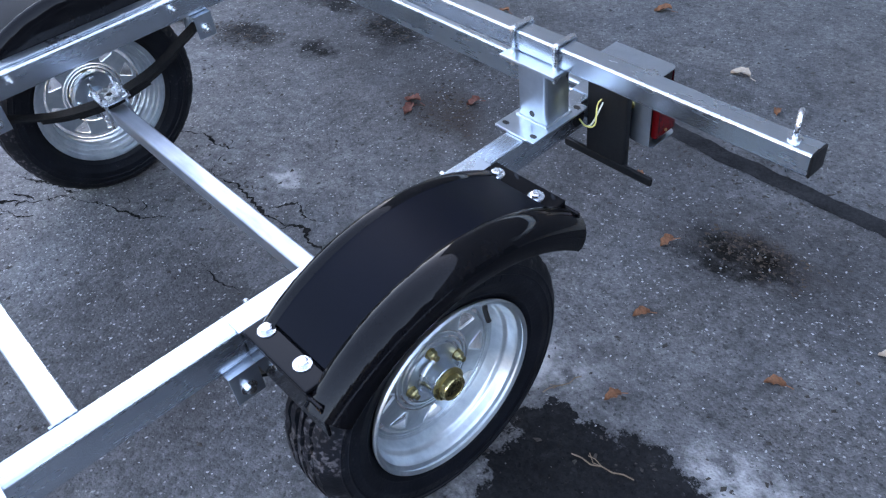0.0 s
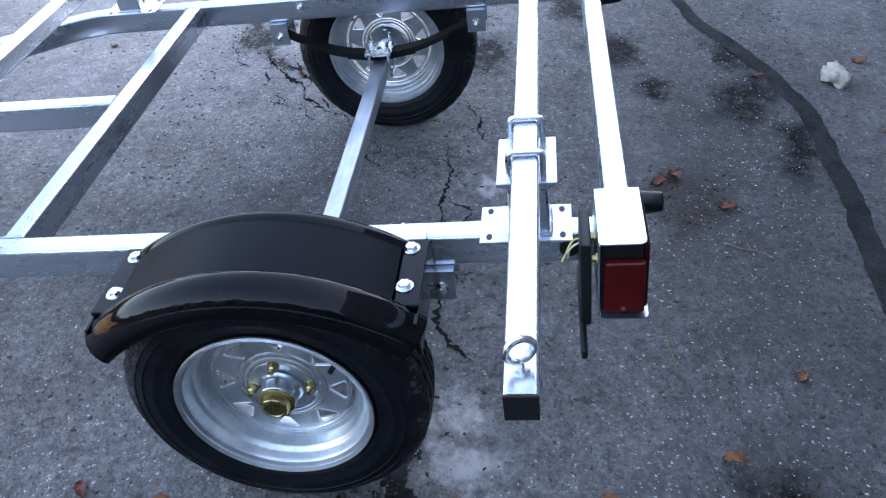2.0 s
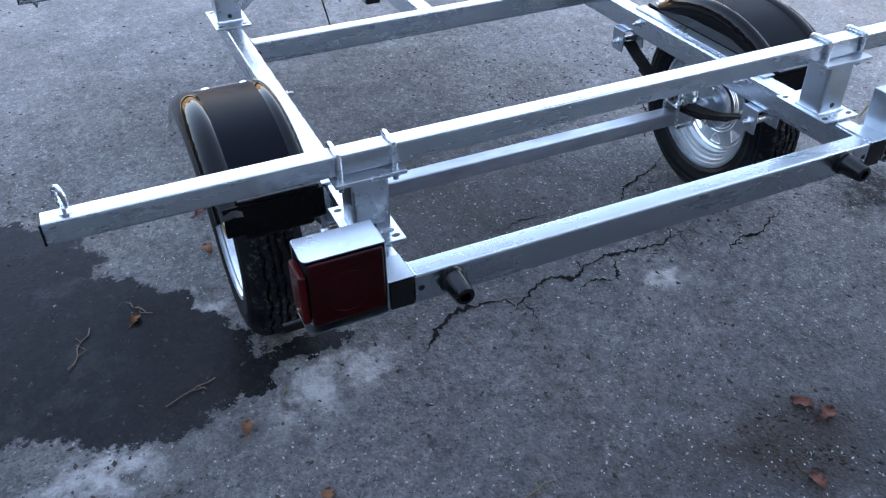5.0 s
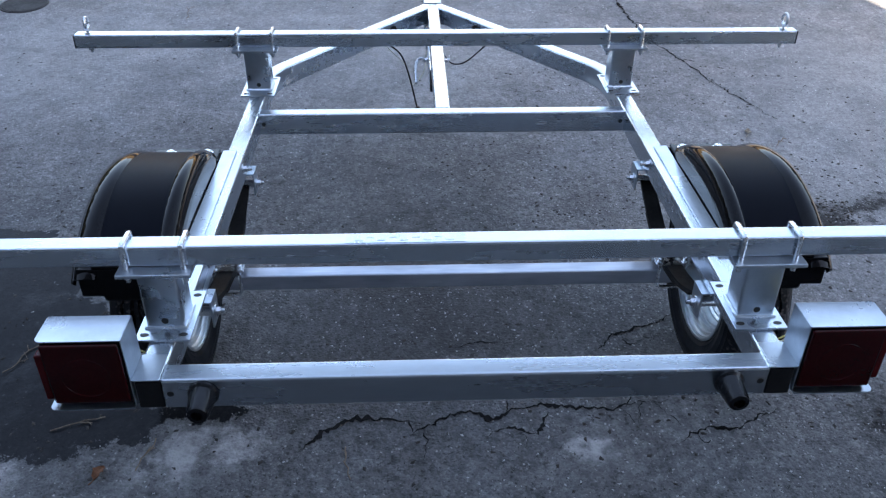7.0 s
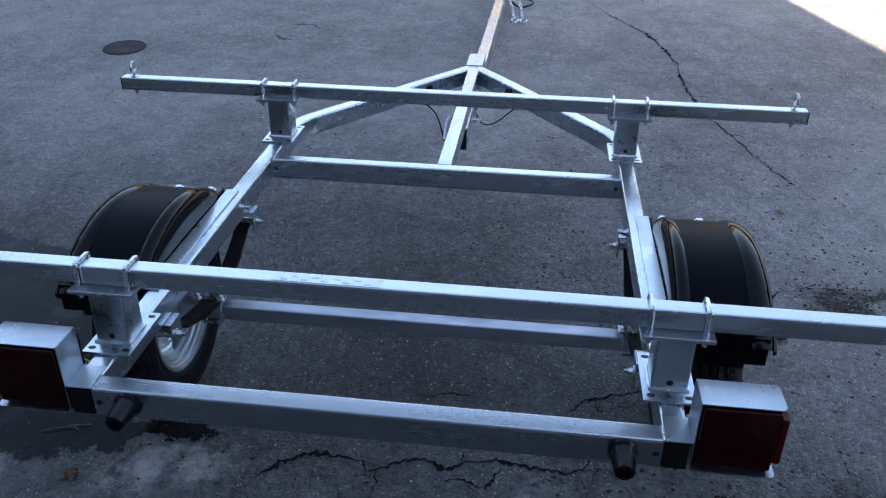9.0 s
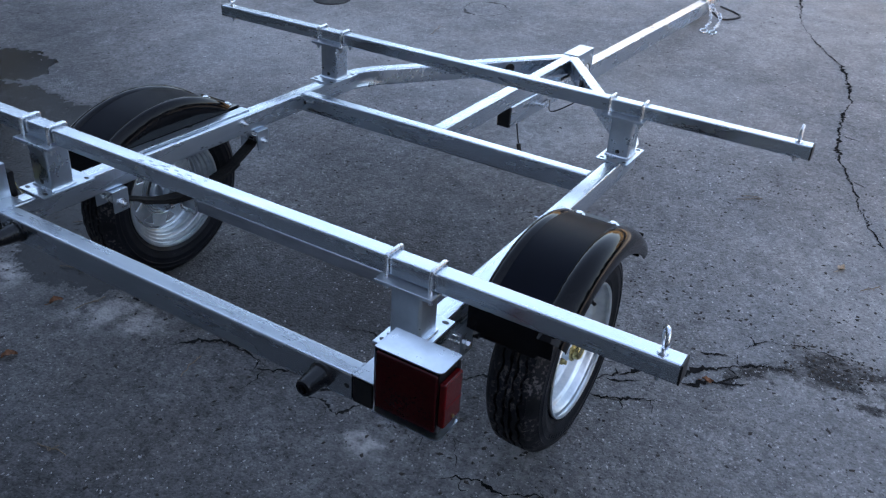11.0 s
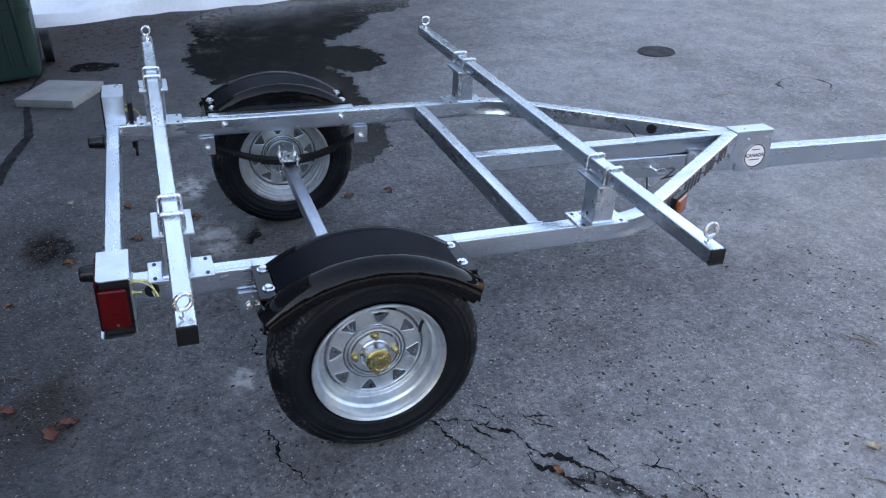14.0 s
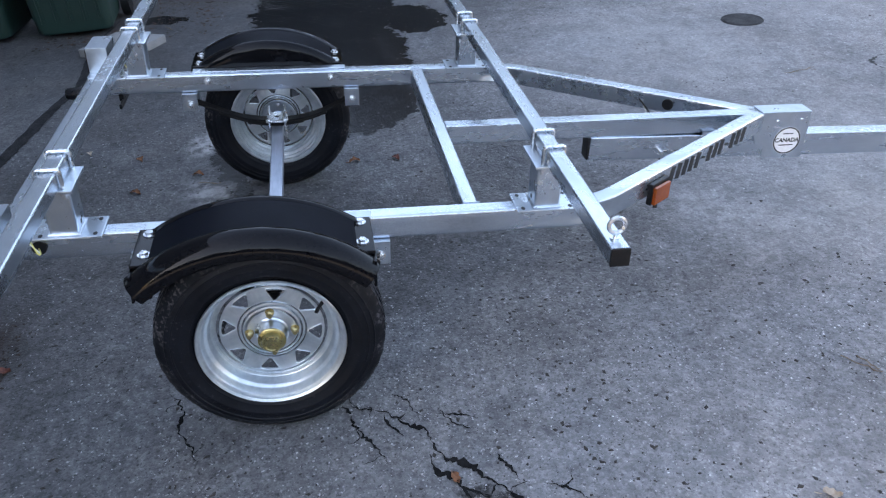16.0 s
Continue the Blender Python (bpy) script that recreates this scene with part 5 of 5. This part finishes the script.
# ---- loose things on the driveway ----
def wheelie_bin(x, y, turn):
    b = tagged(new("wheelie_bin"), "dark green plastic wheeled rubbish bin", "bin", "bins by the snow")
    b.matrix_world = pose(x, y, 0, 0, 0, turn)
    bm = bmesh.new()
    rings = []
    for z, w, d in ((0.03, 0.205, 0.225), (0.05, 0.215, 0.235), (0.40, 0.235, 0.262), (0.86, 0.265, 0.300), (0.88, 0.285, 0.320), (0.94, 0.287, 0.322)):
        q = 0.05
        rings.append([(cx * (d - q) + q * math.cos(a), cy * (w - q) + q * math.sin(a), z) for cx, cy, s0 in ((1, 1, 0), (-1, 1, 90), (-1, -1, 180), (1, -1, 270)) for a in (radians(s0 + v) for v in (0, 30, 60, 90))])
    loft(bm, rings)
    part("body", bm, BIN, b)
    for k in range(5):
        bm = bmesh.new()
        y0 = -0.16 + 0.08 * k
        loft(bm, [[(u * (0.238 + 0.075 * (z - 0.10) / 0.72), y0 + v, z) for u, v in ((0.985, -0.012), (1.035, -0.007), (1.035, 0.007), (0.985, 0.012))] for z in (0.10, 0.46, 0.82)])
        part("rib", bm, BIN, b)
    bm = bmesh.new()
    loft(bm, [[(cx * (d - 0.05) + 0.05 * math.cos(a), cy * (w - 0.05) + 0.05 * math.sin(a), z) for cx, cy, s0 in ((1, 1, 0), (-1, 1, 90), (-1, -1, 180), (1, -1, 270)) for a in (radians(s0 + v) for v in (0, 30, 60, 90))]
              for z, w, d in ((0.395, 0.232, 0.258), (0.40, 0.243, 0.270), (0.425, 0.245, 0.272), (0.43, 0.236, 0.262))])
    part("band", bm, BIN, b, "raised band round the body")
    bm = bmesh.new()
    box(bm, -0.32, 0.335, -0.29, 0.29, 0.945, 0.985, 0.012)
    part("lid", bm, BIN, b)
    bm = bmesh.new()
    rod(bm, (-0.35, -0.20, 0.93), (-0.35, 0.20, 0.93), 0.014)
    part("handle", bm, BIN, b)
    for s in (-1, 1):
        bm = bmesh.new()
        rod(bm, (-0.20, s * 0.235, 0.10), (-0.20, s * 0.285, 0.10), 0.10, seg=28)
        part("wheel", bm, BLACK, b)


wheelie_bin(-3.14, -1.27, 4)
wheelie_bin(-3.16, -1.83, -3)

bm = bmesh.new()
box(bm, -0.17, 0.17, -0.165, 0.165, 0, 0.046, 0.006)
slab = tagged(link("paving_slab", bm, SLAB), "grey concrete paving slab lying on the asphalt", "slab")
slab.matrix_world = pose(-2.56, -0.925, 0, 0, 0, 62)

bm = bmesh.new()
turned(bm, [(0.0, 0.004), (0.098, 0.004), (0.100, 0.002), (0.103, 0.002), (0.105, 0.004), (0.110, 0.004), (0.113, 0.0), (0.0, 0.0)], 40, axis="z")
cover = tagged(link("valve_cover", bm, IRON), "small round iron cover set in the asphalt", "cover", kind="structure")
cover.location = (-1.95, 2.45, 0)


def fallen_leaf(x, y, size, turn, material, lift=0.35):
    """A curled leaf with a midrib and a stalk."""
    rnd = random.Random(int(1000 * (x + 9) + 77 * (y + 9)))
    bm = bmesh.new()
    grid, n = [], 8
    for i in range(n + 1):
        u = i / n
        w = 0.42 * math.sin(math.pi * min(u * 0.94 + 0.05, 1)) ** 0.8 * (1 + 0.25 * math.sin(u * 17 + x * 9))
        row = []
        for j in range(-2, 3):
            v = j / 2
            row.append(bm.verts.new(((u - 0.5) * size, v * w * size * 0.7, size * (lift * 0.5 * v * v * (0.6 + 0.5 * rnd.random()) + 0.12 * math.sin(u * 5 + x) + 0.13) + 0.002)))
        grid.append(row)
    for a, b in zip(grid, grid[1:]):
        for j in range(4):
            bm.faces.new((a[j], a[j + 1], b[j + 1], b[j]))
    out = bmesh.ops.extrude_face_region(bm, geom=bm.faces[:])
    bmesh.ops.translate(bm, vec=(0, 0, 0.0012), verts=[v for v in out["geom"] if isinstance(v, bmesh.types.BMVert)])
    low = min(v.co.z for v in bm.verts)
    bmesh.ops.translate(bm, vec=(0, 0, -low), verts=bm.verts)
    cable(bm, [(-0.5 * size, 0, 0.004), (-0.68 * size, 0.05 * size, 0.002), (-0.85 * size, 0.12 * size, 0.0015)], 0.0012, 5)
    ob = tagged(link("fallen_leaf", bm, material), "small curled brown dead leaf on the asphalt", "leaf", "fallen leaves")
    ob.matrix_world = pose(x, y, 0, 0, 0, turn)


for x, y, size, turn, material in (
        (0.189, -1.829, 0.060, 40, LEAF), (-0.256, -1.616, 0.062, 10, LEAF_PALE), (0.363, -0.811, 0.055, 20, LEAF_RED), (-0.679, -0.57, 0.040, 60, LEAF), (-0.575, -0.805, 0.045, 80, LEAF),
        (-0.779, -0.348, 0.038, 70, LEAF), (0.331, -0.767, 0.050, 110, LEAF_RED), (0.945, 0.362, 0.030, 20, LEAF), (1.152, 1.118, 0.040, 70, LEAF_PALE), (-0.714, 0.414, 0.040, 30, LEAF_RED),
        (-0.732, 0.254, 0.042, 100, LEAF), (-0.941, 0.065, 0.036, 50, LEAF), (0.60, -1.45, 0.040, 15, LEAF), (1.06, -1.50, 0.048, 85, LEAF), (-0.45, -1.50, 0.034, 120, LEAF), (0.95, -1.15, 0.036, 60, LEAF_RED),
        (-0.98, -0.60, 0.042, 33, LEAF), (-0.36, -0.98, 0.030, 140, LEAF), (0.22, -0.93, 0.046, 75, LEAF_RED), (-1.10, -0.82, 0.036, 20, LEAF_PALE)):
    fallen_leaf(x, y, size, turn, material)


def twig(x, y, length, turn, forks=2):
    rnd = random.Random(int(500 * (x + 9) + 31 * (y + 9)))
    bm = bmesh.new()
    line = [(length * (k / 6 - 0.5), rnd.uniform(-1, 1) * length * 0.05, 0.0028 + 0.003 * rnd.random()) for k in range(7)]
    cable(bm, line, 0.0014, 6)
    for _ in range(forks):
        p = Vector(rnd.choice(line[1:5]))
        cable(bm, [p, p + Vector((length * 0.14, length * rnd.uniform(-0.12, 0.12), 0.002)), p + Vector((length * 0.25, length * rnd.uniform(-0.2, 0.2), 0.0))], 0.0009, 5)
    ob = tagged(link("twig", bm, TWIG), "thin dry pale twig on the asphalt", "twig", "fallen twigs")
    ob.matrix_world = pose(x, y, 0, 0, 0, turn)


for x, y, length, turn in ((-1.072, 0.019, 0.13, 62), (-0.869, -0.204, 0.12, 20), (-0.243, -0.338, 0.09, 100), (0.79, 1.41, 0.10, 38), (-1.14, 2.33, 0.16, 100), (0.787, 1.43, 0.06, 20),
                           (-0.93, 0.10, 0.08, 130), (-0.30, -0.72, 0.09, 10), (0.05, -0.95, 0.12, 65), (-2.9, -0.72, 0.12, 30), (-0.69, -0.30, 0.09, 70), (1.25, 1.05, 0.08, 50)):
    twig(x, y, length, turn)

# the pale stone beyond the seam
bm = bmesh.new()
bmesh.ops.create_icosphere(bm, subdivisions=3, radius=1)
for v in bm.verts:
    k = 1 + 0.42 * noise.noise(v.co * 1.6) + 0.34 * noise.noise(v.co * 4.5)
    v.co = Vector((v.co.x * 0.055 * k, v.co.y * 0.034 * k, max(v.co.z, -0.6) * 0.034 * k + 0.020))
stone = tagged(link("stone", bm, STONE), "pale lump of stone lying on the asphalt", "stone")
stone.matrix_world = pose(0.929, -1.385, 0, 0, 0, 25)


def scatter(name, label, count, lo, hi, material, seed, areas, flat=0.7, crowd=0.0):
    """Many small angular bits on the ground, in one mesh; crowd: how far they gather in patches."""
    rnd = random.Random(seed)
    verts, faces = [], []
    made = 0
    while made < count:
        x0, x1, y0, y1 = rnd.choice(areas)
        x, y = rnd.uniform(x0, x1), rnd.uniform(y0, y1)
        if crowd and noise.noise(Vector((x * 2.1, y * 2.1, seed))) + 0.5 * noise.noise(Vector((x * 7, y * 7, seed))) < crowd * rnd.uniform(-1.2, 1.0):
            continue
        if material is GRIT_PALE and rnd.random() < 0.97 and in_water(x, y):
            continue
        made += 1
        r, a = lo + (hi - lo) * rnd.random() ** 2.2, rnd.uniform(0, 6.28)
        base = len(verts)
        long = rnd.uniform(1.0, 1.9)
        for k in range(4):
            t = k * math.pi / 2 + rnd.uniform(-0.5, 0.5)
            u, v = r * long * math.cos(t), r * math.sin(t)
            verts.append((x + u * math.cos(a) - v * math.sin(a), y + u * math.sin(a) + v * math.cos(a), 0.0003))
        verts.append((x + rnd.uniform(-0.3, 0.3) * r, y + rnd.uniform(-0.3, 0.3) * r, r * flat * rnd.uniform(0.6, 1.1)))
        faces += [(base + k, base + (k + 1) % 4, base + 4) for k in range(4)]
    me = bpy.data.meshes.new(name)
    me.from_pydata(verts, [], faces)
    me.materials.append(material)
    tagged(new(name, me), label, "debris", kind="stuff")


NEAR = [(-1.6, 1.9, -1.9, 1.6), (-1.3, 1.6, -1.2, 1.0), (0.3, 1.7, -0.3, 1.7)]
WIDE_AREA = NEAR + [(-4.2, 2.0, 0.5, 5.0), (-4.2, -1.0, -1.5, 2.0)]
scatter("debris", "scattered dark bits of bark and leaf", 6000, 0.0012, 0.0065, GRIT_DARK, 31, WIDE_AREA + [(-0.9, 1.5, -1.34, -1.05)], 0.6, 0.6)
scatter("grit", "pale grit worn bare in the asphalt", 30000, 0.0007, 0.0032, GRIT_PALE, 32, NEAR, 0.6, 0.8)
scatter("far_grit", "pale grit further along the driveway", 4500, 0.0012, 0.0036, GRIT_PALE, 35, WIDE_AREA[3:] + [(1.2, 3.0, 0.0, 4.0)], 0.45, 0.6)
scatter("litter", "bits of brown leaf litter near the snow", 2600, 0.002, 0.014, LITTER, 33, [(-4.25, -3.4, -1.8, 0.1), (-4.25, -3.85, -1.8, 2.0), (-3.9, -2.7, -1.5, -0.4)], 0.35, 0.7)
scatter("leaf_crumbs", "clumps of dark leaf crumbs on the asphalt", 1100, 0.0016, 0.0060, CRUMBS, 34, [(0.08, 0.42, -0.98, -0.72), (0.15, 0.35, -0.92, -0.76), (-0.88, -0.62, -0.98, -0.85), (-0.84, -0.66, -0.96, -0.87), (1.02, 1.30, -0.80, -0.60), (0.68, 0.95, -1.20, -1.02), (1.10, 1.32, 0.52, 0.68)], 0.8)
